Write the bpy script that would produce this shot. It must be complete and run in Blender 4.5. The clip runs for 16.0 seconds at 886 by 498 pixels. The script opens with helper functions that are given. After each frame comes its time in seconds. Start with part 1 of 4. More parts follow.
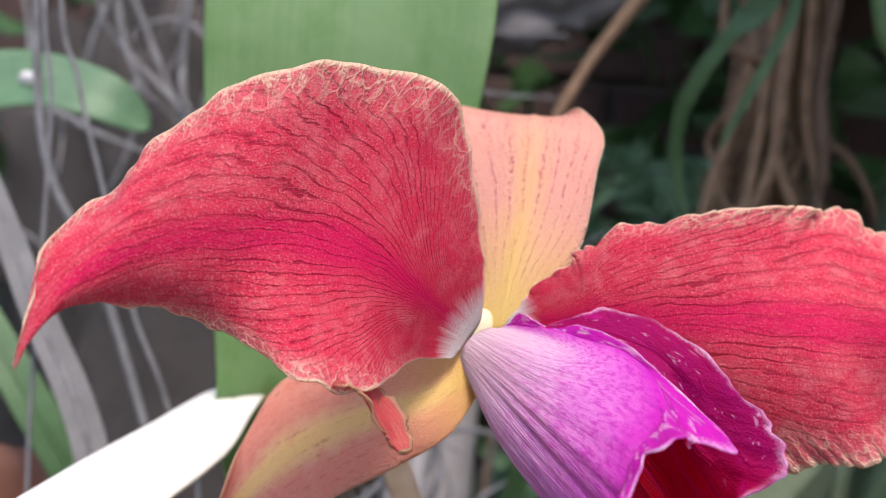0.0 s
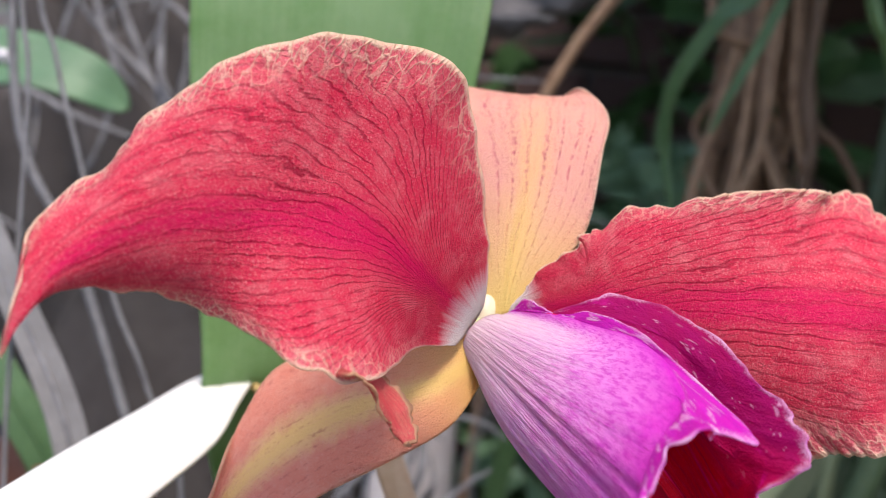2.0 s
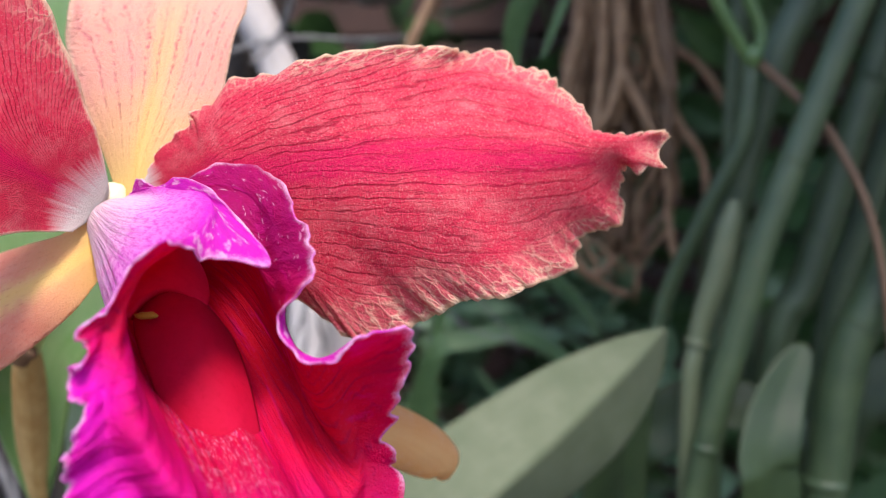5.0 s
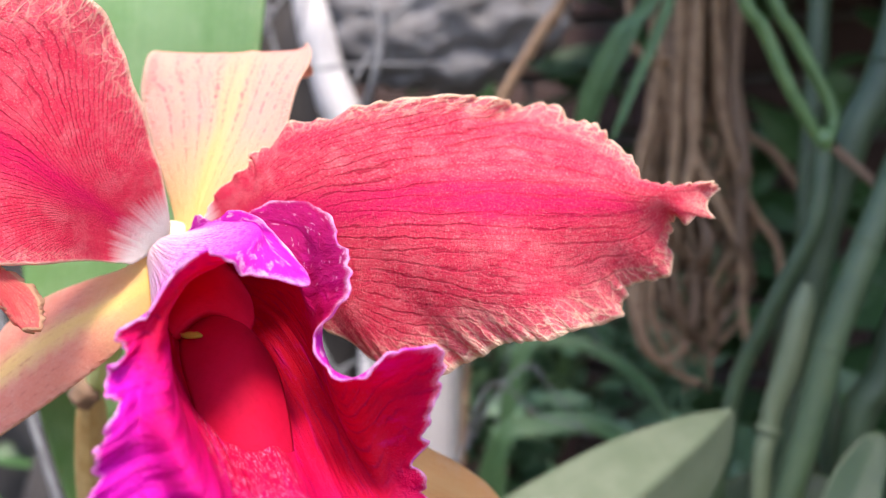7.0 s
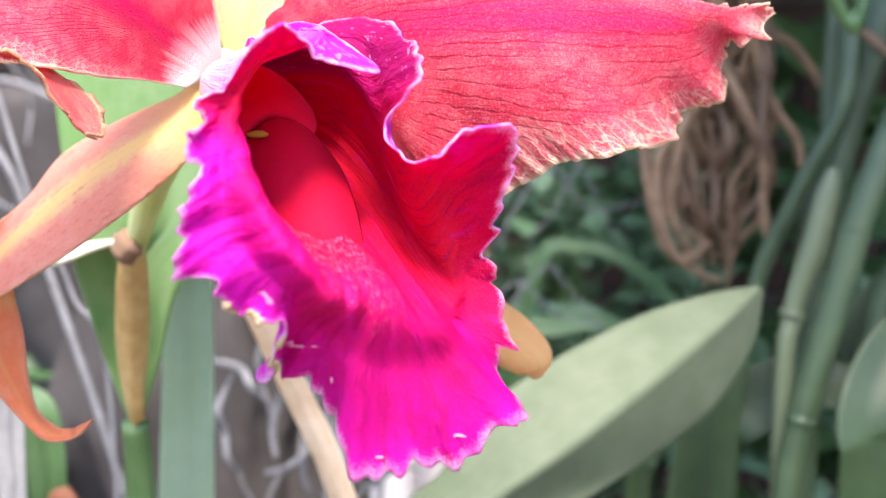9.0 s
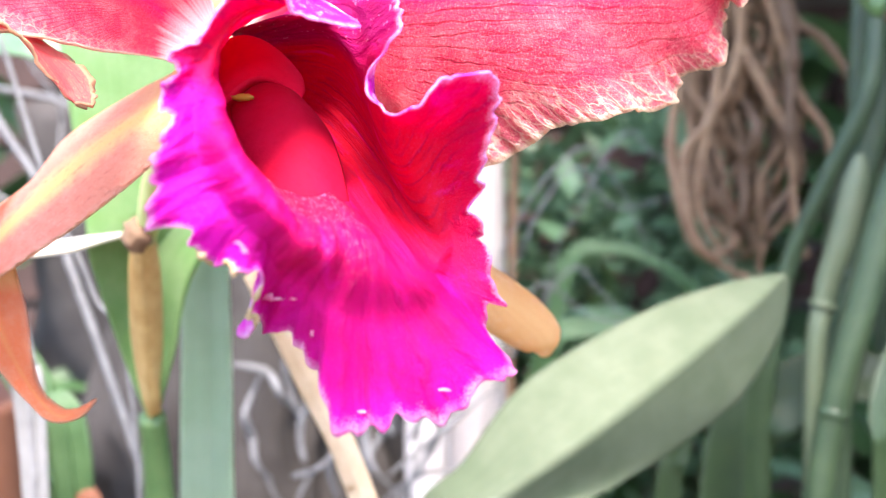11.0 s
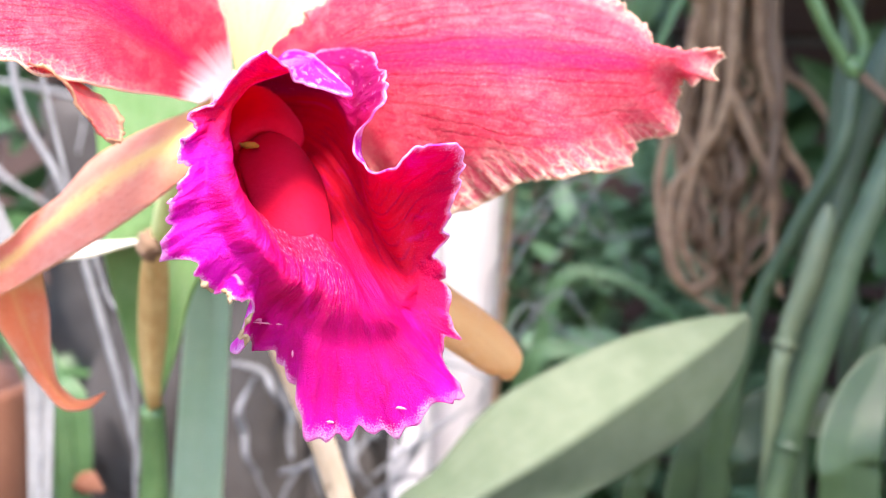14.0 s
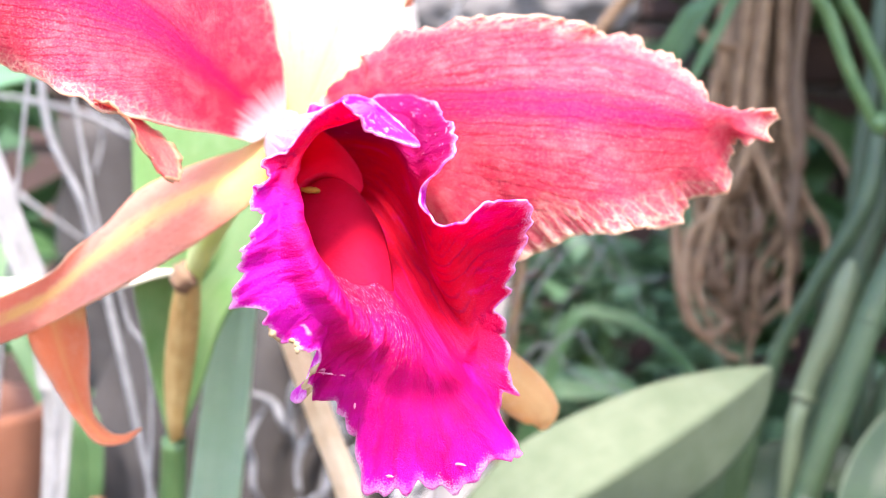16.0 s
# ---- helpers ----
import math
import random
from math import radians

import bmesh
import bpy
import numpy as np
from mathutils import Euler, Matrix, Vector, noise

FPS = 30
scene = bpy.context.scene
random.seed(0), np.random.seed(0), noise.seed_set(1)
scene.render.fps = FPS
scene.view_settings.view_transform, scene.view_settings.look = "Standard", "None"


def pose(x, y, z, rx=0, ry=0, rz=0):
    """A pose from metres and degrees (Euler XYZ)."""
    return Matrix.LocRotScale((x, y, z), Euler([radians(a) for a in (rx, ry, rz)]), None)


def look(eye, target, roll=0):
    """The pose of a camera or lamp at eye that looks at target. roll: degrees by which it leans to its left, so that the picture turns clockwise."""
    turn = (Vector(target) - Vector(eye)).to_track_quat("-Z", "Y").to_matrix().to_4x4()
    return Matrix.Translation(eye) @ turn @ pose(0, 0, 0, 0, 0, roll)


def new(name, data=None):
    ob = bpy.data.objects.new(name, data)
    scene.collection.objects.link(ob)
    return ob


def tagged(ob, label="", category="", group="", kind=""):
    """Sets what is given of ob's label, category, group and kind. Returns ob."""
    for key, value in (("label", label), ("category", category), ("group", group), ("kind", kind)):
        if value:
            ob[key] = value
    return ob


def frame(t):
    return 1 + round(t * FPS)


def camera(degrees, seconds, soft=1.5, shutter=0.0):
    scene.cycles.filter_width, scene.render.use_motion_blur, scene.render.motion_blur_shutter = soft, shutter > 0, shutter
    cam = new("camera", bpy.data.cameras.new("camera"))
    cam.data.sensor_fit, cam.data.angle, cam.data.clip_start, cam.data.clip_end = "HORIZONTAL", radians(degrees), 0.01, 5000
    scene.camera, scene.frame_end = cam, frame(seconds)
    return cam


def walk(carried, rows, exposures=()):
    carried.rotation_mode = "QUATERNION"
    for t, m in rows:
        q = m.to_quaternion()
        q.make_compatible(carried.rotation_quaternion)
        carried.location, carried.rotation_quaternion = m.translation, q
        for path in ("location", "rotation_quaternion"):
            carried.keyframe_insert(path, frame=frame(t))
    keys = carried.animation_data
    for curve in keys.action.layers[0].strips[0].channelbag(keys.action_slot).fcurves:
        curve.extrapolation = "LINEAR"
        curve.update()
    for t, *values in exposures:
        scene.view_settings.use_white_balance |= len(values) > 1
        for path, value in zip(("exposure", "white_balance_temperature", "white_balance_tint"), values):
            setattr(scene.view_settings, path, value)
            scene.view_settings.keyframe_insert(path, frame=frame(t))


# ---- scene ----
# Camera
cam = camera(46.6, 16.0, soft=1.0)
PATH = [
    (0, (-0.0172, -0.0378, 0.5243), (-0.1387, 1.9474, 0.3136), 5.14),
    (0.5, (-0.0163, -0.0335, 0.5236), (-0.1297, 1.9463, 0.2642), 5.12),
    (1, (-0.0131, -0.0272, 0.5235), (-0.1267, 1.9459, 0.2169), 5.26),
    (1.5, (-0.0156, -0.0260, 0.5232), (-0.1245, 1.9471, 0.2151), 5.23),
    (2, (-0.0241, -0.0295, 0.5222), (-0.0910, 1.9557, 0.2891), 5.50),
    (2.5, (-0.0128, -0.0283, 0.5236), (-0.1163, 1.9605, 0.3395), 5.05),
    (3, (0.0003, -0.0301, 0.5227), (-0.1357, 1.9581, 0.3538), 4.69),
    (3.5, (0.0214, -0.0339, 0.5201), (-0.0831, 1.9569, 0.3601), 3.63),
    (4, (0.0442, -0.0386, 0.5097), (0.0370, 1.9528, 0.3249), 2.47),
    (4.2, (0.0530, -0.0371, 0.5058), (0.0460, 1.9427, 0.2220), 1.00),
    (6.3, (0.0784, -0.0269, 0.4860), (-0.1729, 1.9563, 0.4248), 0.47),
    (6.5, (0.0803, -0.0272, 0.4843), (-0.1847, 1.9546, 0.4358), 0.53),
    (7, (0.0791, -0.0339, 0.4816), (-0.2154, 1.9442, 0.4623), 0.28),
    (7.5, (0.0751, -0.0372, 0.4633), (-0.2172, 1.9407, 0.4115), 0.66),
    (8, (0.0719, -0.0309, 0.4582), (-0.2068, 1.9473, 0.3640), -0.07),
    (8.5, (0.0732, -0.0320, 0.4564), (-0.2215, 1.9431, 0.3459), 0.12),
    (9, (0.0663, -0.0365, 0.4526), (-0.2242, 1.9387, 0.3322), 0.01),
    (9.5, (0.0686, -0.0324, 0.4522), (-0.2323, 1.9407, 0.3249), 0.03),
    (9.7, (0.0690, -0.0321, 0.4525), (-0.2475, 1.9390, 0.3303), -0.25),
    (11.8, (0.0804, -0.0346, 0.4348), (-0.2950, 1.9297, 0.4601), -0.97),
    (12, (0.0812, -0.0362, 0.4364), (-0.2913, 1.9276, 0.5040), -0.91),
    (12.5, (0.0862, -0.0402, 0.4368), (-0.3068, 1.9166, 0.5661), -0.14),
    (13, (0.0886, -0.0446, 0.4348), (-0.3456, 1.9018, 0.5862), 1.14),
    (13.5, (0.0937, -0.0489, 0.4288), (-0.3577, 1.8949, 0.5619), 1.19),
    (14, (0.0902, -0.0630, 0.4491), (-0.2967, 1.8981, 0.3816), 2.48),
    (14.5, (0.0872, -0.0688, 0.4603), (-0.2790, 1.8904, 0.2948), 2.60),
    (15, (0.0799, -0.0653, 0.4566), (-0.2749, 1.8983, 0.3209), 3.30),
    (15.5, (0.0779, -0.0635, 0.4586), (-0.2681, 1.9042, 0.3683), 3.89),
    (16, (0.0751, -0.0649, 0.4537), (-0.3007, 1.8994, 0.4395), 4.82),
]
EXPOSURES = [(t, 1.2 + e, 6900, 19) for t, e in [(0.0, 0.0), (3.0, 0.05), (3.6, -0.12), (4.2, -0.02), (6.3, 0.75), (8.0, 0.7), (9.0, 1.36), (9.7, 1.62), (12.0, 1.74), (12.6, 1.53), (13.5, 1.5), (14.2, 1.6), (16.0, 1.72)]]
walk(cam, [(t, look(eye, target, roll)) for t, eye, target, roll in PATH], EXPOSURES)
cam.data.dof.use_dof = True
cam.data.dof.focus_distance = 0.208
cam.data.dof.aperture_fstop = 13.0

# World and sun
world = bpy.data.worlds.new("sky")
scene.world = world
world.use_nodes = True
wn = world.node_tree
sky = wn.nodes.new("ShaderNodeTexSky")
sky.sky_type = "NISHITA"
sky.sun_disc = False
SUN_ELEV, SUN_AZ = radians(64), radians(168)
sky.sun_elevation, sky.sun_rotation = SUN_ELEV, SUN_AZ
wn.links.new(sky.outputs[0], wn.nodes["Background"].inputs[0])
wn.nodes["Background"].inputs[1].default_value = 0.15
sun = new("sun", bpy.data.lights.new("sun", "SUN"))
sun.data.energy, sun.data.angle, sun.data.color = 2.15, radians(18.0), (1.0, 0.95, 0.87)
sun_from = Vector((math.sin(SUN_AZ) * math.cos(SUN_ELEV), math.cos(SUN_AZ) * math.cos(SUN_ELEV), math.sin(SUN_ELEV)))
sun.matrix_world = look(sun_from * 5, (0, 0, 0))

# Mesh tools: lengths in these tools are millimetres from the flower's centre
CENTRE = Vector((0.0, 0.2, 0.48))
rng = np.random.default_rng(5)


def place(points):
    return np.asarray(points, float) / 1000.0 + np.array(CENTRE)


def smooth_line(points, n):
    """n points on a smooth curve through the given ones."""
    p = np.asarray(points, float)
    p = np.vstack([2 * p[0] - p[1], p, 2 * p[-1] - p[-2]])
    s = np.linspace(0, len(p) - 3, n)
    i = np.minimum(s.astype(int), len(p) - 4)
    f = (s - i)[:, None]
    a, b, c, d = p[i], p[i + 1], p[i + 2], p[i + 3]
    return 0.5 * (2 * b + (c - a) * f + (2 * a - 5 * b + 4 * c - d) * f**2 + (3 * b - 3 * c + d - a) * f**3)


def wobble(n, waves, seed):
    """A smooth irregular series between about -1 and 1, with that many waves over its length."""
    r = np.random.default_rng(seed)
    k = max(4, int(waves * 2))
    return smooth_line(np.c_[r.uniform(-1, 1, k), np.zeros(k), np.zeros(k)], n)[:, 0]


def grid_normals(g):
    du, dv = np.gradient(g, axis=1), np.gradient(g, axis=0)
    n = np.cross(du, dv)
    return n / (np.linalg.norm(n, axis=2, keepdims=True) + 1e-9)


def shell(name, g, thick, uv):
    """A closed sheet from a grid of points (rows along, columns across); material 0 on its front, 1 on its back."""
    nv, nu = g.shape[:2]
    n = grid_normals(g)
    front, back = place((g + n * thick / 2).reshape(-1, 3)), place((g - n * thick / 2).reshape(-1, 3))
    i = np.arange(nv * nu).reshape(nv, nu)
    q = np.stack([i[:-1, :-1], i[:-1, 1:], i[1:, 1:], i[1:, :-1]], -1).reshape(-1, 4)
    off = nv * nu
    rim = np.concatenate([i[0, :], i[1:, -1], i[-1, -2::-1], i[-2:0:-1, 0]])
    nxt = np.roll(rim, -1)
    sides = np.stack([nxt, rim, rim + off, nxt + off], -1)
    faces = np.vstack([q, q[:, ::-1] + off, sides])
    me = bpy.data.meshes.new(name)
    me.from_pydata(np.vstack([front, back]).tolist(), [], faces.tolist())
    layer = me.uv_layers.new(name="UVMap")
    both = np.vstack([uv.reshape(-1, 2), uv.reshape(-1, 2)])
    layer.data.foreach_set("uv", both[faces.ravel()].ravel().astype(np.float32))
    idx = np.zeros(len(faces), np.int32)
    idx[len(q):2 * len(q)] = 1
    me.polygons.foreach_set("material_index", idx)
    me.polygons.foreach_set("use_smooth", np.ones(len(faces), bool))
    me.update()
    return me


def blade(name, mid, up, low, nv=90, nu=41, thick=0.6, ruffle=0.0, waves=14, seed=1, crease=0.0, fine=0.0, jag=0.0, taper=1.0, sharp=0.0):
    """A petal, sepal or leaf: a sheet through its midrib and its two margins."""
    m, a, b = smooth_line(mid, nv), smooth_line(up, nv), smooth_line(low, nv)
    u = np.linspace(-1, 1, nu)[None, :, None]
    g = b[:, None] * (u * (u - 1) / 2) + m[:, None] * (1 - u**2) + a[:, None] * (u * (u + 1) / 2)
    ridge = m[:, None] + np.abs(u) * (np.where(u > 0, a[:, None], b[:, None]) - m[:, None])
    g = g * (1 - sharp) + ridge * sharp
    n = grid_normals(g)
    w_up, w_lo = wobble(nv, waves, seed), wobble(nv, waves, seed + 1)
    f_up, f_lo = wobble(nv, waves * 3, seed + 2), wobble(nv, waves * 3, seed + 3)
    ends = np.clip(np.minimum(np.arange(nv), np.arange(nv)[::-1] / taper) / (0.12 * nv), 0, 1)
    uu = u[0, :, 0]
    lift = np.where(uu[None] > 0, w_up[:, None], w_lo[:, None]) * np.abs(uu[None]) ** 5 * ruffle
    lift = lift + np.where(uu[None] > 0, f_up[:, None], f_lo[:, None]) * np.abs(uu[None]) ** 10 * fine
    g = g + n * (lift * ends[:, None])[..., None]
    g = g - n * (crease * np.exp(-(uu / 0.06) ** 2)[None] * ends[:, None])[..., None]
    if jag:
        out = (np.where(uu[None] > 0, wobble(nv, waves * 2.5, seed + 5)[:, None], wobble(nv, waves * 2.5, seed + 6)[:, None]) * np.abs(uu[None]) ** 8 * jag * ends[:, None])[..., None]
        side = a - b
        side = side / (np.linalg.norm(side, axis=1, keepdims=True) + 1e-9)
        g = g + out * side[:, None] * np.sign(u)
    uv = np.stack(np.broadcast_arrays(((u[..., 0] + 1) / 2), np.linspace(0, 1, nv)[:, None]), -1)
    return shell(name, g, thick, uv)


def tube_data(points, radius, n=24, sides=8, rough=0.0, seed=0):
    """Vertices and faces of a tapering round stem through the points; radius: one or more values along it."""
    p = smooth_line(points, n)
    r = np.interp(np.linspace(0, 1, n), np.linspace(0, 1, len(np.atleast_1d(radius))), np.atleast_1d(radius))
    if rough:
        r = r * (1 + rough * wobble(n, n / 5, seed))
    t = np.gradient(p, axis=0)
    t /= np.linalg.norm(t, axis=1, keepdims=True) + 1e-9
    ref = np.array([0.31, 0.87, 0.38]) if abs(t[:, 2]).mean() > 0.5 else np.array([0.1, 0.2, 0.97])
    a = np.cross(t, ref)
    a /= np.linalg.norm(a, axis=1, keepdims=True) + 1e-9
    b = np.cross(t, a)
    ang = np.linspace(0, 2 * math.pi, sides, endpoint=False)
    ring = p[:, None] + r[:, None, None] * (a[:, None] * np.cos(ang)[None, :, None] + b[:, None] * np.sin(ang)[None, :, None])
    v = place(ring.reshape(-1, 3))
    i = np.arange(n * sides).reshape(n, sides)
    j = np.roll(i, -1, 1)
    q = np.stack([i[:-1], j[:-1], j[1:], i[1:]], -1).reshape(-1, 4).tolist()
    q += [i[0, ::-1].tolist(), i[-1].tolist()]
    return v.tolist(), q


def joined(name, pieces):
    """One mesh from several (vertices, faces)."""
    vs, fs = [], []
    for v, f in pieces:
        k = len(vs)
        vs += v
        fs += [[x + k for x in face] for face in f]
    me = bpy.data.meshes.new(name)
    me.from_pydata(vs, [], fs)
    me.polygons.foreach_set("use_smooth", np.ones(len(me.polygons), bool))
    me.update()
    return me


def tube(name, points, radius, **kw):
    return joined(name, [tube_data(points, radius, **kw)])


def blob(name, centre, size, seed, bumps=0.25, scale=2.0, sub=3):
    """A lumpy rounded mass."""
    bm = bmesh.new()
    bmesh.ops.create_icosphere(bm, subdivisions=sub, radius=1)
    for v in bm.verts:
        k = 1 + bumps * noise.fractal(v.co * scale + Vector((seed * 7.1, 0, 0)), 0.7, 2.1, 4)
        v.co = Vector(place(Vector(centre) + Vector(v.co[i] * size[i] * k for i in range(3))))
    for f in bm.faces:
        f.smooth = True
    me = bpy.data.meshes.new(name)
    bm.to_mesh(me)
    bm.free()
    return me


def part(name, me, mats, parent=None, label=""):
    ob = new(name, me)
    for m in mats if isinstance(mats, (list, tuple)) else [mats]:
        me.materials.append(m)
    if parent:
        ob.parent = parent
        ob.matrix_parent_inverse = parent.matrix_world.inverted()
    return tagged(ob, label)


def thing(name, at, label, category, group="", kind=""):
    e = new(name)
    e.location = place(at)
    e.empty_display_size = 0.01
    bpy.context.view_layer.update()
    return tagged(e, label, category, group, kind)


# Materials
class Nodes:
    def __init__(self, name):
        self.mat = bpy.data.materials.new(name)
        self.mat.use_nodes = True
        self.t = self.mat.node_tree
        self.bsdf = self.t.nodes["Principled BSDF"]
        self.out = self.t.nodes["Material Output"]

    def add(self, kind, **values):
        n = self.t.nodes.new("ShaderNode" + kind)
        for k, v in values.items():
            if k in n.inputs:
                n.inputs[k].default_value = v
        return n

    def link(self, a, b):
        self.t.links.new(a, b)

    def math(self, op, a, b=0.0, clamp=False):
        n = self.t.nodes.new("ShaderNodeMath")
        n.operation, n.use_clamp = op, clamp
        for s, v in zip(n.inputs, (a, b)):
            if isinstance(v, (int, float)):
                s.default_value = v
            else:
                self.link(v, s)
        return n.outputs[0]

    def ramp(self, fac, stops, mode="LINEAR"):
        n = self.t.nodes.new("ShaderNodeValToRGB")
        n.color_ramp.interpolation = mode
        el = n.color_ramp.elements
        while len(el) < len(stops):
            el.new(0.5)
        for e, (pos, col) in zip(el, stops):
            e.position, e.color = pos, (*col, 1) if len(col) == 3 else col
        self.link(fac, n.inputs[0])
        return n.outputs[0]

    def mix(self, fac, a, b, mode="MIX"):
        n = self.t.nodes.new("ShaderNodeMix")
        n.data_type, n.blend_type, n.clamp_factor = "RGBA", mode, True
        for s, v in ((n.inputs[0], fac), (n.inputs[6], a), (n.inputs[7], b)):
            if isinstance(v, (int, float)):
                s.default_value = v
            elif isinstance(v, tuple):
                s.default_value = (*v, 1)
            else:
                self.link(v, s)
        return n.outputs[2]

    def noise(self, vec, scale, detail=4.0, rough=0.6, distort=0.0):
        n = self.t.nodes.new("ShaderNodeTexNoise")
        n.inputs["Scale"].default_value, n.inputs["Detail"].default_value = scale, detail
        n.inputs["Roughness"].default_value, n.inputs["Distortion"].default_value = rough, distort
        if vec is not None:
            self.link(vec, n.inputs["Vector"])
        return n.outputs[0]

    def cells(self, vec, scale, feature="DISTANCE_TO_EDGE"):
        n = self.t.nodes.new("ShaderNodeTexVoronoi")
        n.feature = feature
        n.inputs["Scale"].default_value = scale
        self.link(vec, n.inputs["Vector"])
        return n.outputs["Distance"]

    def jitter(self, vec, scale, amount):
        n = self.t.nodes.new("ShaderNodeTexNoise")
        n.inputs["Scale"].default_value, n.inputs["Detail"].default_value = scale, 3.0
        self.link(vec, n.inputs["Vector"])
        add = self.t.nodes.new("ShaderNodeVectorMath")
        add.operation = "MULTIPLY_ADD"
        add.inputs[1].default_value = (amount, amount, amount)
        self.link(n.outputs["Color"], add.inputs[0])
        self.link(vec, add.inputs[2])
        return add.outputs[0]

    def object_space(self):
        return self.t.nodes.new("ShaderNodeTexCoord").outputs["Object"]

    def uv(self):
        n = self.t.nodes.new("ShaderNodeUVMap")
        s = self.t.nodes.new("ShaderNodeSeparateXYZ")
        self.link(n.outputs[0], s.inputs[0])
        return s.outputs[0], s.outputs[1]

    def vec(self, x, y, z=0.0):
        n = self.t.nodes.new("ShaderNodeCombineXYZ")
        for s, v in zip(n.inputs, (x, y, z)):
            if isinstance(v, (int, float)):
                s.default_value = v
            else:
                self.link(v, s)
        return n.outputs[0]

    def bump(self, height, strength, distance):
        n = self.t.nodes.new("ShaderNodeBump")
        n.inputs["Strength"].default_value, n.inputs["Distance"].default_value = strength, distance
        self.link(height, n.inputs["Height"])
        self.link(n.outputs[0], self.bsdf.inputs["Normal"])
        return n.outputs[0]

    def leafy(self, colour, share, tint=(1, 1, 1), normal=None):
        """Lets part of the light through the sheet."""
        tr = self.t.nodes.new("ShaderNodeBsdfTranslucent")
        self.link(self.mix(1.0, colour, tint, "MULTIPLY"), tr.inputs[0])
        if normal is not None:
            self.link(normal, tr.inputs["Normal"])
        m = self.t.nodes.new("ShaderNodeMixShader")
        m.inputs[0].default_value = share
        self.link(self.bsdf.outputs[0], m.inputs[1])
        self.link(tr.outputs[0], m.inputs[2])
        self.link(m.outputs[0], self.out.inputs[0])


def petal_material(name, ground, deep, pale, margin, heart, vein, stripe=0.85, spread=0.26, share=0.42, margin_at=0.965, heart_at=(0.022, 0.062), speck=0.66, lines=27.0, vein_amount=0.72, fan_at=0.12, power=1.5, band=0.74, net_amount=1.0, dots=9.0, top=0.85, side=None, gap=(0.30, 0.50), both=False):
    """Petal pigment: forking veins that fan from the base, a deep flush along the midrib, pale grain, a crinkled pale margin and a pale heart."""
    k = Nodes(name)
    u, v = k.uv()
    obj = k.object_space()
    across = k.math("ABSOLUTE", k.math("SUBTRACT", k.math("MULTIPLY", u, 2.0), 1.0))
    across = k.math("MAXIMUM", across, k.math("SUBTRACT", k.math("MULTIPLY", v, 4.0), 3.0))
    wide = k.noise(obj, 90.0, 3.0)
    grain = k.noise(obj, 2300.0, 3.0, 0.75)
    pores = k.cells(k.jitter(obj, 700.0, 0.0006), 1500.0, "F1")
    # deep flush in long streaks along the midrib
    streak = k.noise(k.vec(k.math("MULTIPLY", u, 22.0), k.math("MULTIPLY", v, 1.6)), 1.0, 4.0, 0.6)
    flush = k.math("SUBTRACT", 1.0, k.math("DIVIDE", k.math("ADD", across, k.math("MULTIPLY", k.math("SUBTRACT", wide, 0.5), 0.35)), spread), True)
    flush = k.math("MULTIPLY", flush, k.ramp(streak, [(0.30, (0.55, 0.55, 0.55)), (0.55, (1.35, 1.35, 1.35))]), True)
    flush = k.math("MULTIPLY", flush, k.ramp(v, [(0.12, (1, 1, 1)), (0.6, (top, top, top))]))
    col = k.mix(k.math("MULTIPLY", flush, stripe, True), ground, deep)
    if side:
        blotch = k.noise(obj, 260.0, 4.0, 0.7)
        at = k.math("ADD", across if both else u, k.math("MULTIPLY", k.math("SUBTRACT", blotch, 0.5), 0.5))
        stops = [(0.14, (0, 0, 0)), (0.40, (1, 1, 1))] if both else [(0.30, (1, 1, 1)), (0.48, (0, 0, 0))]
        col = k.mix(k.math("MULTIPLY", k.ramp(at, stops), 0.85), col, side)
    patch = k.ramp(k.noise(k.jitter(obj, 220.0, 0.004), 190.0, 5.0, 0.65), [(0.44, (0, 0, 0)), (0.66, (1, 1, 1))])
    col = k.mix(k.math("MULTIPLY", k.math("MULTIPLY", patch, k.ramp(across, [(0.1, (0, 0, 0)), (0.35, (1, 1, 1))])), 0.30), col, pale)
    # veins: lines at steady fractions of the width, wavering and forking towards the margin
    bend = k.math("MULTIPLY", k.math("SUBTRACT", k.noise(k.vec(k.math("MULTIPLY", u, 5.0), k.math("MULTIPLY", v, 4.0)), 1.6, 5.0, 0.65), 0.5), 0.20)
    uu = k.math("ADD", u, k.math("MULTIPLY", bend, k.math("ADD", v, 0.2)))
    fan = k.math("DIVIDE", k.math("SUBTRACT", k.math("MULTIPLY", uu, 2.0), 1.0), k.math("POWER", k.math("ADD", v, fan_at), power))
    v1 = k.math("SINE", k.math("MULTIPLY", fan, lines))
    v2 = k.math("SINE", k.math("ADD", k.math("MULTIPLY", fan, lines * 2.1), k.math("MULTIPLY", bend, 60.0)))
    l1 = k.ramp(v1, [(0.72, (0, 0, 0)), (0.98, (1, 1, 1))])
    l2 = k.math("MULTIPLY", k.ramp(v2, [(0.74, (0, 0, 0)), (1.0, (1, 1, 1))]), k.ramp(v, [(0.22, (0.05, 0.05, 0.05)), (0.5, (0.75, 0.75, 0.75))]))
    broken = k.ramp(k.noise(k.vec(k.math("MULTIPLY", u, 40.0), k.math("MULTIPLY", v, dots)), 1.0, 3.0), [(gap[0], (0, 0, 0)), (gap[1], (1, 1, 1))])
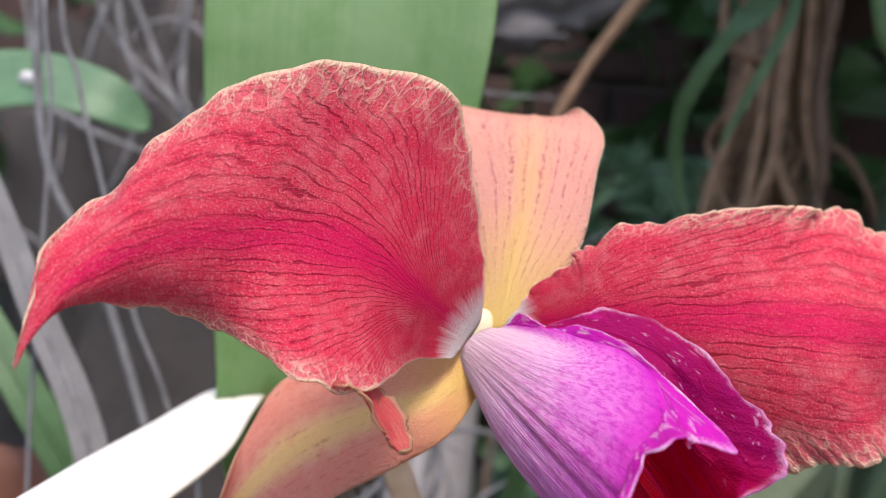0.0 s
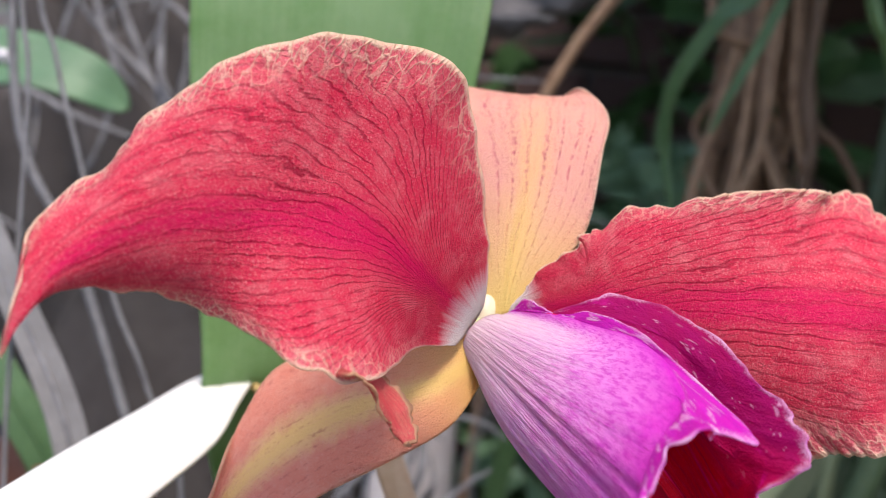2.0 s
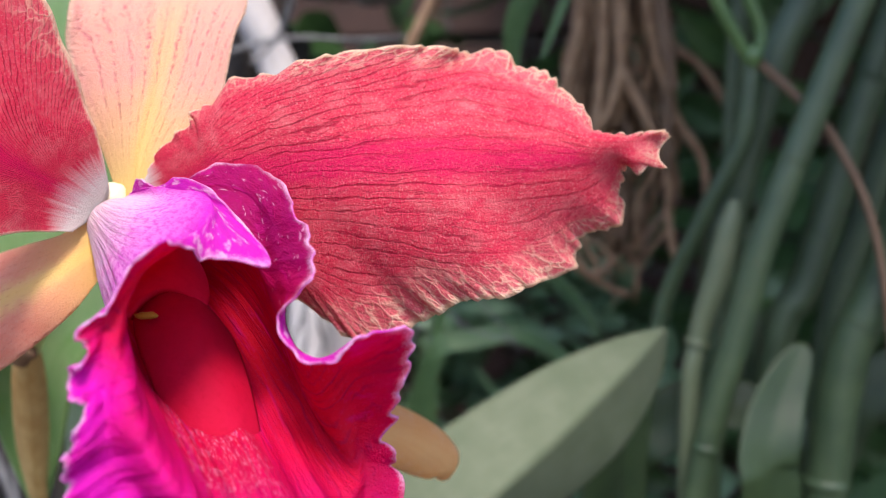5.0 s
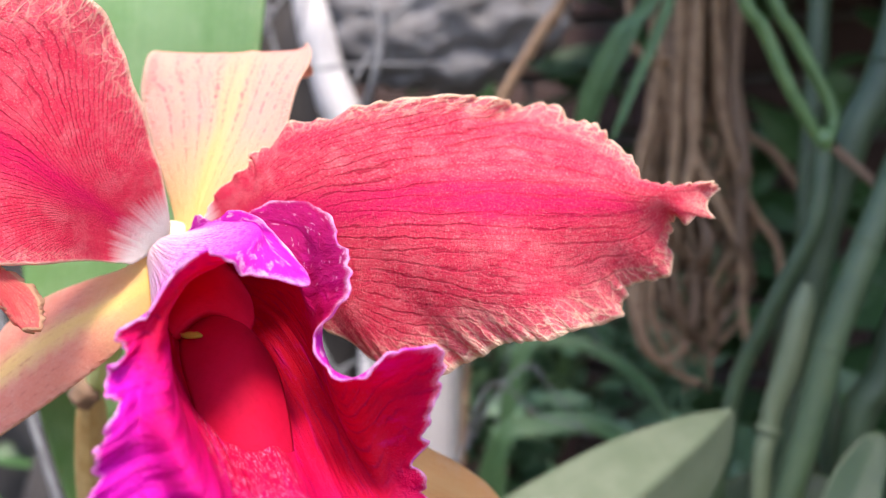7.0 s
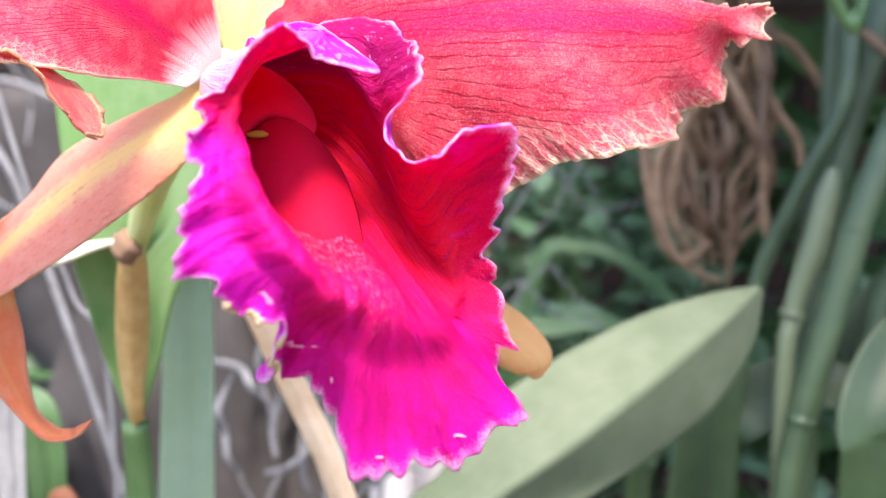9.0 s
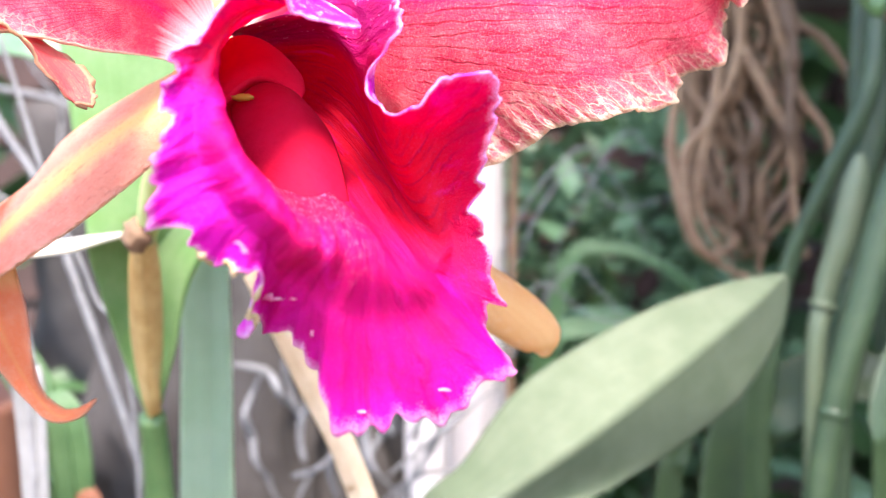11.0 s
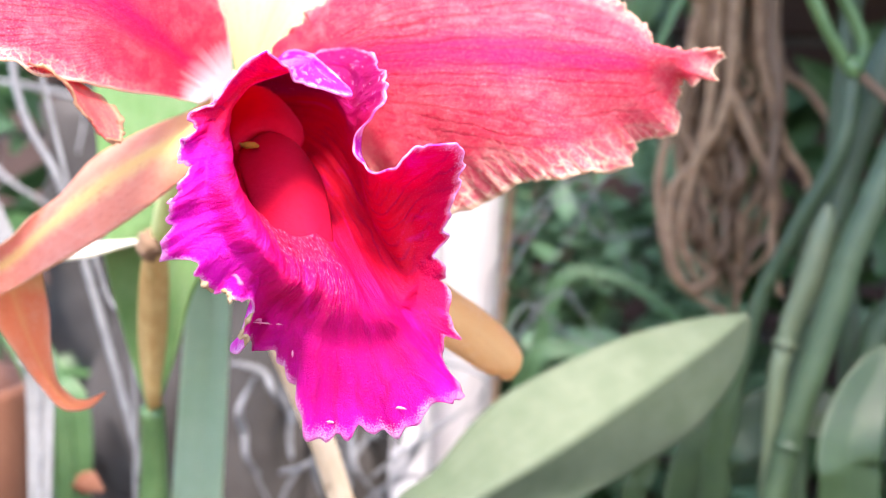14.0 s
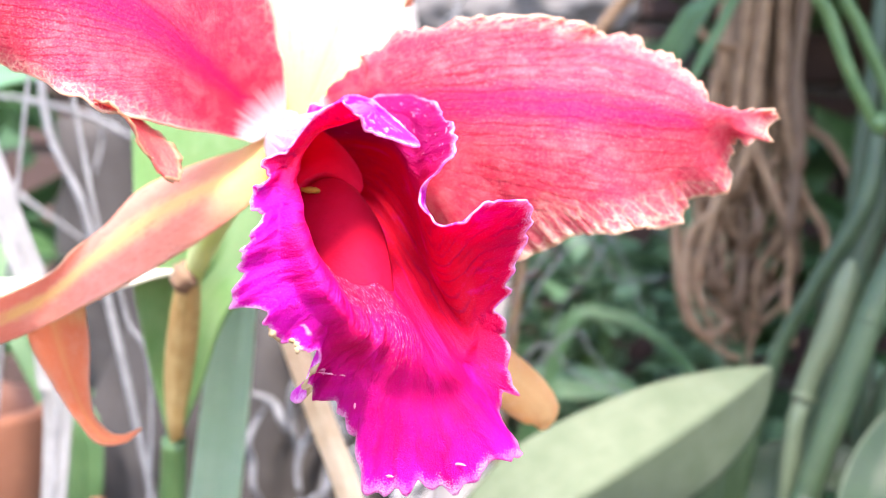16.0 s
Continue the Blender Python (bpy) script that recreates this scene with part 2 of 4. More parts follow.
    weak = k.ramp(v, [(0.0, (0.5, 0.5, 0.5)), (0.12, (1, 1, 1)), (0.55, (0.85, 0.85, 0.85)), (0.9, (0.45, 0.45, 0.45))])
    strong = k.ramp(k.noise(k.vec(k.math("MULTIPLY", u, 9.0), k.math("MULTIPLY", v, 6.0), 3.0), 1.0, 3.0), [(0.35, (0.35, 0.35, 0.35)), (0.6, (1, 1, 1))])
    veins = k.math("MULTIPLY", k.math("MULTIPLY", k.math("MULTIPLY", k.math("MAXIMUM", l1, l2), broken), k.math("MULTIPLY", weak, strong)), vein_amount)
    salt = k.math("MULTIPLY", k.ramp(grain, [(0.46, (0, 0, 0)), (0.56, (1, 1, 1))]), k.ramp(pores, [(0.1, (1, 1, 1)), (0.55, (0.2, 0.2, 0.2))]))
    salt = k.math("MULTIPLY", salt, k.ramp(flush, [(0.0, (1, 1, 1)), (0.8, (0.42, 0.42, 0.42))]))
    salt = k.math("MULTIPLY", salt, k.ramp(v, [(0.08, (0.2, 0.2, 0.2)), (0.4, (1, 1, 1))]))
    col = k.mix(k.math("MULTIPLY", salt, speck), col, pale)
    col = k.mix(veins, col, vein)
    # crinkles that run out to the margin, with pale crests, and a pale rim
    fold = k.cells(k.jitter(k.vec(k.math("MULTIPLY", u, 15.0), k.math("MULTIPLY", v, 58.0)), 1.3, 1.2), 1.0)
    fold2 = k.cells(k.jitter(obj, 300.0, 0.0016), 620.0)
    net = k.math("MAXIMUM", k.ramp(fold, [(0.0, (1, 1, 1)), (0.10, (0, 0, 0))]), k.math("MULTIPLY", k.ramp(fold2, [(0.0, (1, 1, 1)), (0.07, (0, 0, 0))]), 0.45))
    uneven = k.math("ADD", across, k.math("MULTIPLY", k.math("SUBTRACT", wide, 0.5), 0.3))
    near = k.math("MULTIPLY", k.ramp(uneven, [(band, (0, 0, 0)), (0.99, (1, 1, 1))]), k.ramp(v, [(0.10, (0.1, 0.1, 0.1)), (0.32, (1, 1, 1))]))
    net = k.math("MULTIPLY", net, near)
    col = k.mix(k.math("MULTIPLY", near, 0.34), col, pale)
    col = k.mix(k.math("MULTIPLY", net, net_amount), col, margin)
    rim = k.ramp(k.math("ADD", across, k.math("MULTIPLY", k.math("SUBTRACT", grain, 0.5), 0.06)), [(margin_at, (0, 0, 0)), (margin_at + 0.025, (1, 1, 1))])
    col = k.mix(k.math("MULTIPLY", rim, 0.95), col, margin)
    ray = k.noise(k.vec(k.math("MULTIPLY", u, 30.0), k.math("MULTIPLY", v, 3.0)), 1.0, 3.0)
    base = k.ramp(k.math("ADD", v, k.math("MULTIPLY", k.math("SUBTRACT", ray, 0.5), 0.05)), [(heart_at[0], (1, 1, 1)), (heart_at[1], (0, 0, 0))])
    col = k.mix(base, col, heart)
    k.link(col, k.bsdf.inputs["Base Color"])
    k.bsdf.inputs["Roughness"].default_value = 0.55
    k.bsdf.inputs["Specular IOR Level"].default_value = 0.15
    h = k.math("ADD", k.math("MULTIPLY", veins, -0.7), k.math("ADD", k.math("MULTIPLY", grain, 0.8), k.math("MULTIPLY", net, 0.5)))
    h = k.math("ADD", h, k.math("MULTIPLY", k.math("MULTIPLY", k.math("MINIMUM", fold, 0.5), near), -1.3))
    nrm = k.bump(h, 0.85, 0.0007)
    k.leafy(col, share, normal=nrm)
    return k.mat


PETAL = petal_material("petal_red", (0.77, 0.036, 0.095), (0.74, 0.003, 0.115), (0.90, 0.36, 0.36), (0.94, 0.72, 0.52), (0.92, 0.82, 0.78), (0.34, 0.001, 0.03), share=0.45, speck=0.70, vein_amount=0.8)
SEPAL = petal_material("sepal_apricot", (0.82, 0.44, 0.33), (0.86, 0.58, 0.22), (0.80, 0.36, 0.34), (0.88, 0.62, 0.46), (0.82, 0.60, 0.20), (0.60, 0.10, 0.18), stripe=0.9, spread=0.34, heart_at=(0.03, 0.32), lines=44.0, vein_amount=0.85, margin_at=0.95, fan_at=0.9, power=1.0, speck=0.5, band=0.86, net_amount=0.3, dots=85.0, top=0.12, gap=(0.44, 0.58))
SEPAL_LOW = petal_material("sepal_salmon", (0.90, 0.58, 0.30), (0.92, 0.66, 0.26), (0.88, 0.50, 0.38), (0.82, 0.50, 0.32), (0.80, 0.54, 0.16), (0.52, 0.08, 0.08), stripe=0.9, spread=0.30, heart_at=(0.06, 0.30), lines=52.0, vein_amount=0.5, margin_at=0.97, fan_at=0.9, power=1.0, speck=0.5, band=0.86, net_amount=0.3, dots=70.0, side=(0.84, 0.28, 0.22), gap=(0.48, 0.60), both=True)


def lip_material(name, stops, vein, share=0.42, speck=(0.75, 0.2, 0.6), lines=42.0, amount=0.6, rim=(0.86, 0.58, 0.80), streaks=False, mottle=0.0, pleat=2.2):
    k = Nodes(name)
    u, v = k.uv()
    obj = k.object_space()
    wide = k.noise(obj, 110.0, 4.0)
    grain = k.noise(obj, 2600.0, 2.0, 0.7)
    vv = k.math("ADD", v, k.math("MULTIPLY", k.math("SUBTRACT", wide, 0.5), 0.22))
    if streaks:
        vv = k.math("ADD", vv, k.ramp(u, [(0.24, (0, 0, 0)), (0.28, (0.13, 0.13, 0.13)), (0.40, (0.13, 0.13, 0.13)), (0.46, (0, 0, 0))]))
        vv = k.math("SUBTRACT", vv, k.ramp(u, [(0.22, (0.36, 0.36, 0.36)), (0.30, (0, 0, 0)), (0.62, (0, 0, 0)), (0.67, (0.34, 0.34, 0.34))]))
    col = k.ramp(vv, stops)
    bend = k.math("MULTIPLY", k.math("SUBTRACT", k.noise(k.vec(k.math("MULTIPLY", u, 9.0), k.math("MULTIPLY", v, 3.0)), 1.6, 3.0), 0.5), 0.05)
    s = k.math("SINE", k.math("MULTIPLY", k.math("ADD", u, bend), lines * 6.28))
    broken = k.ramp(k.noise(k.vec(k.math("MULTIPLY", u, 70.0), k.math("MULTIPLY", v, 8.0)), 1.0, 3.0), [(0.4, (0, 0, 0)), (0.62, (1, 1, 1))])
    veins = k.math("MULTIPLY", k.math("MULTIPLY", k.ramp(s, [(0.5, (0, 0, 0)), (1.0, (1, 1, 1))]), broken), amount)
    col = k.mix(veins, col, vein)
    col = k.mix(k.math("MULTIPLY", k.ramp(grain, [(0.55, (0, 0, 0)), (0.8, (1, 1, 1))]), 0.2), col, speck)
    if mottle:
        white = k.ramp(k.noise(k.vec(k.math("MULTIPLY", u, 110.0), k.math("MULTIPLY", v, 9.0), 2.0), 1.0, 3.0, 0.6), [(0.52, (0, 0, 0)), (0.60, (1, 1, 1))])
        col = k.mix(k.math("MULTIPLY", k.math("MULTIPLY", white, k.ramp(v, [(0.72, (0, 0, 0)), (0.86, (1, 1, 1))])), 0.6), col, (0.80, 0.62, 0.78))
        blot = k.ramp(k.noise(k.vec(k.math("MULTIPLY", u, 190.0), k.math("MULTIPLY", v, 30.0)), 1.0, 4.0, 0.75), [(0.47, (0, 0, 0)), (0.60, (1, 1, 1))])
        col = k.mix(k.math("MULTIPLY", k.math("MULTIPLY", blot, k.ramp(v, [(0.08, (0, 0, 0)), (0.5, (1, 1, 1))])), mottle), col, vein)
    if streaks:
        col = k.mix(k.ramp(u, [(0.83, (0, 0, 0)), (0.88, (1, 1, 1))]), col, (0.42, 0.002, 0.14))
        flake = k.ramp(k.noise(k.vec(k.math("MULTIPLY", u, 90.0), k.math("MULTIPLY", v, 20.0), 9.0), 1.0, 3.0, 0.7), [(0.62, (0, 0, 0)), (0.66, (1, 1, 1))])
        col = k.mix(k.math("MULTIPLY", k.math("MULTIPLY", flake, k.ramp(u, [(0.84, (0, 0, 0)), (0.88, (1, 1, 1))])), 0.7), col, (0.82, 0.45, 0.66))
        col = k.mix(k.math("MULTIPLY", k.ramp(u, [(0.40, (0, 0, 0)), (0.47, (1, 1, 1)), (0.66, (1, 1, 1)), (0.70, (0, 0, 0))]), k.ramp(v, [(0.6, (0, 0, 0)), (0.75, (0.35, 0.35, 0.35))])), col, (0.58, 0.0, 0.18))
        tone = k.noise(k.vec(k.math("MULTIPLY", u, 34.0), k.math("MULTIPLY", v, 5.0)), 1.0, 4.0, 0.65, 0.8)
        col = k.mix(k.math("MULTIPLY", k.ramp(tone, [(0.50, (0, 0, 0)), (0.70, (1, 1, 1))]), 0.45), col, (0.44, 0.0, 0.06))
        col = k.mix(k.math("MULTIPLY", k.ramp(tone, [(0.30, (1, 1, 1)), (0.42, (0, 0, 0))]), 0.5), col, (0.78, 0.01, 0.40))
        dust = k.ramp(k.noise(k.vec(k.math("MULTIPLY", u, 430.0), k.math("MULTIPLY", v, 62.0)), 1.0, 3.0, 0.7), [(0.55, (0, 0, 0)), (0.63, (1, 1, 1))])
        where = k.math("MULTIPLY", k.ramp(vv, [(0.42, (0, 0, 0)), (0.50, (1, 1, 1)), (0.64, (1, 1, 1)), (0.76, (0, 0, 0))]), k.ramp(u, [(0.41, (0, 0, 0)), (0.45, (1, 1, 1)), (0.555, (1, 1, 1)), (0.58, (0, 0, 0))]))
        col = k.mix(k.math("MULTIPLY", k.math("MULTIPLY", dust, where), 0.6), col, (0.82, 0.42, 0.62))
        spot = k.ramp(k.noise(k.vec(k.math("MULTIPLY", u, 26.0), k.math("MULTIPLY", v, 7.0), 4.0), 1.0, 2.0), [(0.70, (0, 0, 0)), (0.74, (1, 1, 1))])
        col = k.mix(k.math("MULTIPLY", k.math("MULTIPLY", spot, k.ramp(v, [(0.82, (0, 0, 0)), (0.9, (1, 1, 1))])), 0.8), col, (0.82, 0.62, 0.72))
    edge = k.ramp(k.math("ADD", v, k.math("MULTIPLY", k.math("SUBTRACT", grain, 0.5), 0.06)), [(0.975, (0, 0, 0)), (0.995, (1, 1, 1))])
    col = k.mix(k.math("MULTIPLY", k.math("MULTIPLY", edge, k.ramp(k.noise(k.vec(k.math("MULTIPLY", u, 60.0), 0.0), 1.0, 3.0), [(0.38, (0.05, 0.05, 0.05)), (0.60, (1, 1, 1))])), 0.8), col, rim)
    k.link(col, k.bsdf.inputs["Base Color"])
    k.bsdf.inputs["Roughness"].default_value = 0.6
    k.bsdf.inputs["Specular IOR Level"].default_value = 0.22
    fold = k.noise(k.vec(k.math("MULTIPLY", u, 60.0), k.math("MULTIPLY", v, 4.0)), 1.0, 4.0)
    nrm = k.bump(k.math("ADD", k.math("MULTIPLY", fold, pleat), k.math("ADD", k.math("MULTIPLY", veins, 0.5), k.math("MULTIPLY", grain, 0.5))), 0.9, 0.0007)
    k.leafy(col, share, normal=nrm)
    return k.mat


LIP_IN = lip_material("lip_inside", [(0.0, (0.74, 0.004, 0.035)), (0.40, (0.76, 0.002, 0.035)), (0.62, (0.70, 0.0, 0.08)), (0.80, (0.72, 0.0, 0.18)), (0.91, (0.75, 0.002, 0.33)), (0.99, (0.77, 0.006, 0.50))], (0.38, 0.0, 0.09), share=0.56, streaks=True, lines=64.0, amount=0.5)
LIP_OUT = lip_material("lip_outside", [(0.0, (0.86, 0.72, 0.80)), (0.26, (0.85, 0.58, 0.82)), (0.50, (0.76, 0.24, 0.70)), (0.72, (0.68, 0.03, 0.56)), (1.0, (0.64, 0.01, 0.46))], (0.56, 0.02, 0.48), share=0.45, amount=0.28, mottle=0.7, pleat=1.6)


def leaf_material(name, base, pale, dark, share=0.25, rough=0.45, scale=60.0, along=True, band=False, shine=0.5, vary=False):
    k = Nodes(name)
    obj = k.object_space()
    wide = k.noise(obj, scale, 4.0)
    fine = k.noise(obj, scale * 12, 4.0, 0.7)
    col = k.mix(k.ramp(wide, [(0.35, (0, 0, 0)), (0.7, (1, 1, 1))]), base, pale)
    col = k.mix(k.math("MULTIPLY", k.ramp(fine, [(0.5, (0, 0, 0)), (0.75, (1, 1, 1))]), 0.35), col, dark)
    if vary:
        info = k.t.nodes.new("ShaderNodeObjectInfo")
        col = k.mix(k.ramp(info.outputs["Random"], [(0.0, (0.75, 0.75, 0.75)), (0.55, (0, 0, 0))]), col, dark)
    h = fine
    if along:
        u, v = k.uv()
        grain = k.noise(k.vec(k.math("MULTIPLY", u, 70.0), k.math("MULTIPLY", v, 2.5)), 1.0, 3.0)
        col = k.mix(k.math("MULTIPLY", k.ramp(grain, [(0.4, (0, 0, 0)), (0.7, (1, 1, 1))]), 0.35), col, dark)
        h = k.math("ADD", fine, grain)
        # paler strip by the midrib: sunlight through the blade, painted in
        if band:
            col = k.mix(k.math("MULTIPLY", k.ramp(u, [(0.46, (0, 0, 0)), (0.54, (1, 1, 1)), (0.66, (0.8, 0.8, 0.8)), (0.72, (0, 0, 0))]), 0.6), col, pale)
    k.link(col, k.bsdf.inputs["Base Color"])
    k.bsdf.inputs["Roughness"].default_value = rough
    k.bsdf.inputs["Specular IOR Level"].default_value = shine
    nrm = k.bump(h, 0.35, 0.0005)
    if share:
        k.leafy(col, share, normal=nrm)
    return k.mat


LEAF = leaf_material("leaf_green", (0.18, 0.35, 0.12), (0.27, 0.43, 0.20), (0.13, 0.28, 0.085), share=0.5, band=True)
LEAF_PALE = leaf_material("leaf_pale", (0.105, 0.145, 0.08), (0.15, 0.185, 0.11), (0.07, 0.11, 0.055), share=0.2)
# deep shade behind the flower is put into this dark green
LEAF_SHADE_DARK = leaf_material("leaf_shade_dark", (0.035, 0.09, 0.03), (0.06, 0.14, 0.05), (0.02, 0.05, 0.018), share=0.2)
# leaf whitened in colour to stand for the glare of direct sun
LEAF_GLARE = leaf_material("leaf_sun_glare", (0.78, 0.78, 0.74), (0.84, 0.84, 0.80), (0.68, 0.68, 0.58), share=0.25)
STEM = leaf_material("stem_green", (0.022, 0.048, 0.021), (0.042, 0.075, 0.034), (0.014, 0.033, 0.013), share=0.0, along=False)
VINE_M = leaf_material("vine_green", (0.05, 0.115, 0.035), (0.085, 0.16, 0.055), (0.03, 0.07, 0.02), share=0.0, along=False)
STRAW = leaf_material("dry_sheath", (0.46, 0.30, 0.10), (0.62, 0.45, 0.20), (0.26, 0.15, 0.04), share=0.15, rough=0.6, scale=120.0)
ROOT = leaf_material("root_brown", (0.20, 0.115, 0.064), (0.33, 0.21, 0.125), (0.09, 0.055, 0.035), share=0.0, rough=0.8, scale=100.0, along=False, vary=True)
GREY = leaf_material("root_grey", (0.13, 0.13, 0.135), (0.24, 0.245, 0.25), (0.07, 0.07, 0.072), share=0.0, rough=0.85, scale=90.0, along=False)
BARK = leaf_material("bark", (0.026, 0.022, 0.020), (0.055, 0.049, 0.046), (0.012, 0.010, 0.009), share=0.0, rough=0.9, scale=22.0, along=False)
SOIL = leaf_material("soil", (0.05, 0.038, 0.03), (0.10, 0.075, 0.055), (0.02, 0.015, 0.012), share=0.0, rough=0.95, scale=14.0, along=False)
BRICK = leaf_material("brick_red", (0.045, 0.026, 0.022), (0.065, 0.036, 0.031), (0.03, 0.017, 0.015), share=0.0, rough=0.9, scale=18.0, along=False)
MORTAR = leaf_material("mortar", (0.08, 0.075, 0.07), (0.11, 0.105, 0.10), (0.07, 0.065, 0.06), share=0.0, rough=0.95, scale=25.0, along=False)
CLAY = leaf_material("terracotta", (0.15, 0.054, 0.028), (0.19, 0.08, 0.045), (0.09, 0.03, 0.017), share=0.0, rough=0.8, scale=30.0, along=False)
WHITE = leaf_material("pale_paint", (0.46, 0.44, 0.44), (0.56, 0.54, 0.54), (0.30, 0.28, 0.28), share=0.0, rough=0.8, scale=45.0, along=False)
LIME = leaf_material("whitewash", (0.54, 0.50, 0.50), (0.62, 0.59, 0.58), (0.36, 0.33, 0.32), share=0.25, rough=0.85, scale=30.0, along=False)
SEPAL_TIP = petal_material("sepal_orange", (0.80, 0.23, 0.10), (0.80, 0.34, 0.14), (0.82, 0.46, 0.32), (0.76, 0.38, 0.26), (0.80, 0.50, 0.2), (0.6, 0.10, 0.06), vein_amount=0.3, heart_at=(0.0, 0.1))
COLUMN_M = leaf_material("column_red", (0.60, 0.006, 0.04), (0.66, 0.012, 0.06), (0.46, 0.0, 0.03), share=0.3, rough=0.75, along=False, shine=0.1)
BARK_PALE = leaf_material("bark_pale", (0.11, 0.105, 0.105), (0.20, 0.195, 0.20), (0.045, 0.04, 0.038), share=0.0, rough=0.9, scale=35.0, along=False)
LEAF_MID = leaf_material("leaf_mid", (0.11, 0.22, 0.12), (0.18, 0.32, 0.19), (0.06, 0.13, 0.06), share=0.25, along=False)
LEAF_COOL = leaf_material("leaf_cool", (0.09, 0.20, 0.10), (0.14, 0.26, 0.14), (0.05, 0.13, 0.06), share=0.25)
DRY_GREY = leaf_material("dry_grey", (0.18, 0.18, 0.18), (0.26, 0.26, 0.26), (0.11, 0.11, 0.11), share=0.1, rough=0.8)
PETAL_EDGE = petal_material("petal_edge", (0.80, 0.13, 0.13), (0.80, 0.08, 0.09), (0.80, 0.42, 0.28), (0.80, 0.50, 0.30), (0.70, 0.16, 0.14), (0.45, 0.03, 0.04), stripe=0.4, heart_at=(0.0, 0.1), lines=20.0, margin_at=0.85)
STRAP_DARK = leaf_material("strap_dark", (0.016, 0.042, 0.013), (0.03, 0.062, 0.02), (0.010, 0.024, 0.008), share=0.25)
LEAF_MIDS = leaf_material("leaf_mid_strap", (0.06, 0.14, 0.05), (0.10, 0.20, 0.08), (0.035, 0.08, 0.025), share=0.25)
CREAM = leaf_material("flower_base", (0.74, 0.62, 0.36), (0.80, 0.72, 0.52), (0.60, 0.48, 0.22), share=0.2, along=False)
CAP = leaf_material("anther_cap", (0.30, 0.19, 0.02), (0.38, 0.25, 0.03), (0.22, 0.10, 0.015), share=0.2, along=False)
CALLUS = leaf_material("callus_red", (0.37, 0.002, 0.022), (0.43, 0.004, 0.035), (0.27, 0.0, 0.015), share=0.2, rough=0.75, along=False, shine=0.1)
LEAF_MINT = leaf_material("leaf_mint", (0.37, 0.50, 0.33), (0.44, 0.56, 0.40), (0.30, 0.43, 0.26), share=0.5)
OCHRE = petal_material("sepal_ochre", (0.88, 0.50, 0.20), (0.90, 0.58, 0.26), (0.90, 0.68, 0.46), (0.84, 0.44, 0.26), (0.84, 0.54, 0.2), (0.62, 0.16, 0.08), vein_amount=0.15, heart_at=(0.0, 0.1), speck=0.3, band=0.86, net_amount=0.1, share=0.4)
STALK = leaf_material("flower_stalk", (0.46, 0.54, 0.20), (0.62, 0.68, 0.36), (0.30, 0.40, 0.12), share=0.25, along=False)
CRUST = leaf_material("withered_brown", (0.34, 0.22, 0.11), (0.50, 0.38, 0.24), (0.16, 0.09, 0.05), share=0.1, rough=0.9, scale=400.0, along=False, shine=0.1)
LEAF_GREY = leaf_material("leaf_grey_green", (0.088, 0.118, 0.068), (0.12, 0.148, 0.094), (0.064, 0.092, 0.050), share=0.2, rough=0.62, shine=0.3)
SCRAP = leaf_material("dry_scrap", (0.74, 0.20, 0.42), (0.80, 0.36, 0.52), (0.66, 0.10, 0.32), share=0.3, rough=0.8, scale=500.0, along=False, shine=0.2)
STRAW_PALE = leaf_material("straw_pale", (0.62, 0.46, 0.30), (0.74, 0.60, 0.44), (0.42, 0.27, 0.14), share=0.2, rough=0.7, scale=120.0)


# ---- the orchid flower ----
flower = thing("orchid_flower", (-20, 6, -2), "red and apricot cattleya orchid bloom with a ruffled magenta lip", "orchid flower")

LP_MID = [(-23.2, -2, -0), (-34.9, -22, 11.2), (-44.6, -34, 19.4), (-56.3, -44, 22.7), (-67.2, -52, 23.5), (-79.4, -59, 21.5), (-90.5, -67, 14.9), (-95.2, -72, 6.6), (-96.7, -75, 0.3)]
LP_UP = [(-21.3, -1, 4.8), (-21.5, -4, 13.8), (-23, -7, 23), (-25.4, -12, 38), (-29.5, -17, 51.5), (-35.5, -22, 56.1), (-43.7, -28, 57.5), (-53.7, -36, 57.7), (-62.4, -41, 54.7), (-72, -45, 50.9), (-76.1, -48, 46.1), (-84.5, -50, 38.8), (-88.6, -52, 31.3), (-94.9, -57, 25.9), (-97.9, -65, 18), (-96.7, -70, 11.4), (-96.9, -75, 0.8)]
LP_LOW = [(-26.9, -9, -4.5), (-34.6, -20, -3.7), (-40.2, -48, -3.9), (-52.8, -58, -0.7), (-70, -48, 5.4), (-83.7, -54, 8.7), (-91.5, -63, 9.6), (-95.2, -70, 8.1), (-96.5, -75, 0.1)]
part("petal", blade("petal", LP_MID, LP_UP, LP_LOW, 160, 81, 0.5, ruffle=1.0, waves=9, seed=11, fine=0.5, jag=0.35), PETAL, flower, "broad rose-red petal with crinkled yellowish margin")
CURL_A = [(-45.7, -57, -1.6), (-41.6, -53, -2.8), (-39.8, -49, -7), (-36.2, -44, -14.4), (-32.8, -41, -17.9)]
CURL_B = [(-42.9, -42, -2.6), (-40.3, -36, -6.2), (-35.9, -35, -10.2), (-33, -37, -14), (-31.9, -40, -17.4)]
CURL_M = [tuple((np.array(a) + np.array(b)) / 2 + np.array((-1.5, -2.5, 0.5))) for a, b in zip(CURL_A, CURL_B)]
part("rolled_margin", blade("rolled_margin", CURL_M, CURL_A, CURL_B, 40, 21, 0.6, ruffle=0.8, waves=6, seed=21, fine=0.5, jag=0.5), PETAL_EDGE, flower, "crumpled rolled edge of the petal")
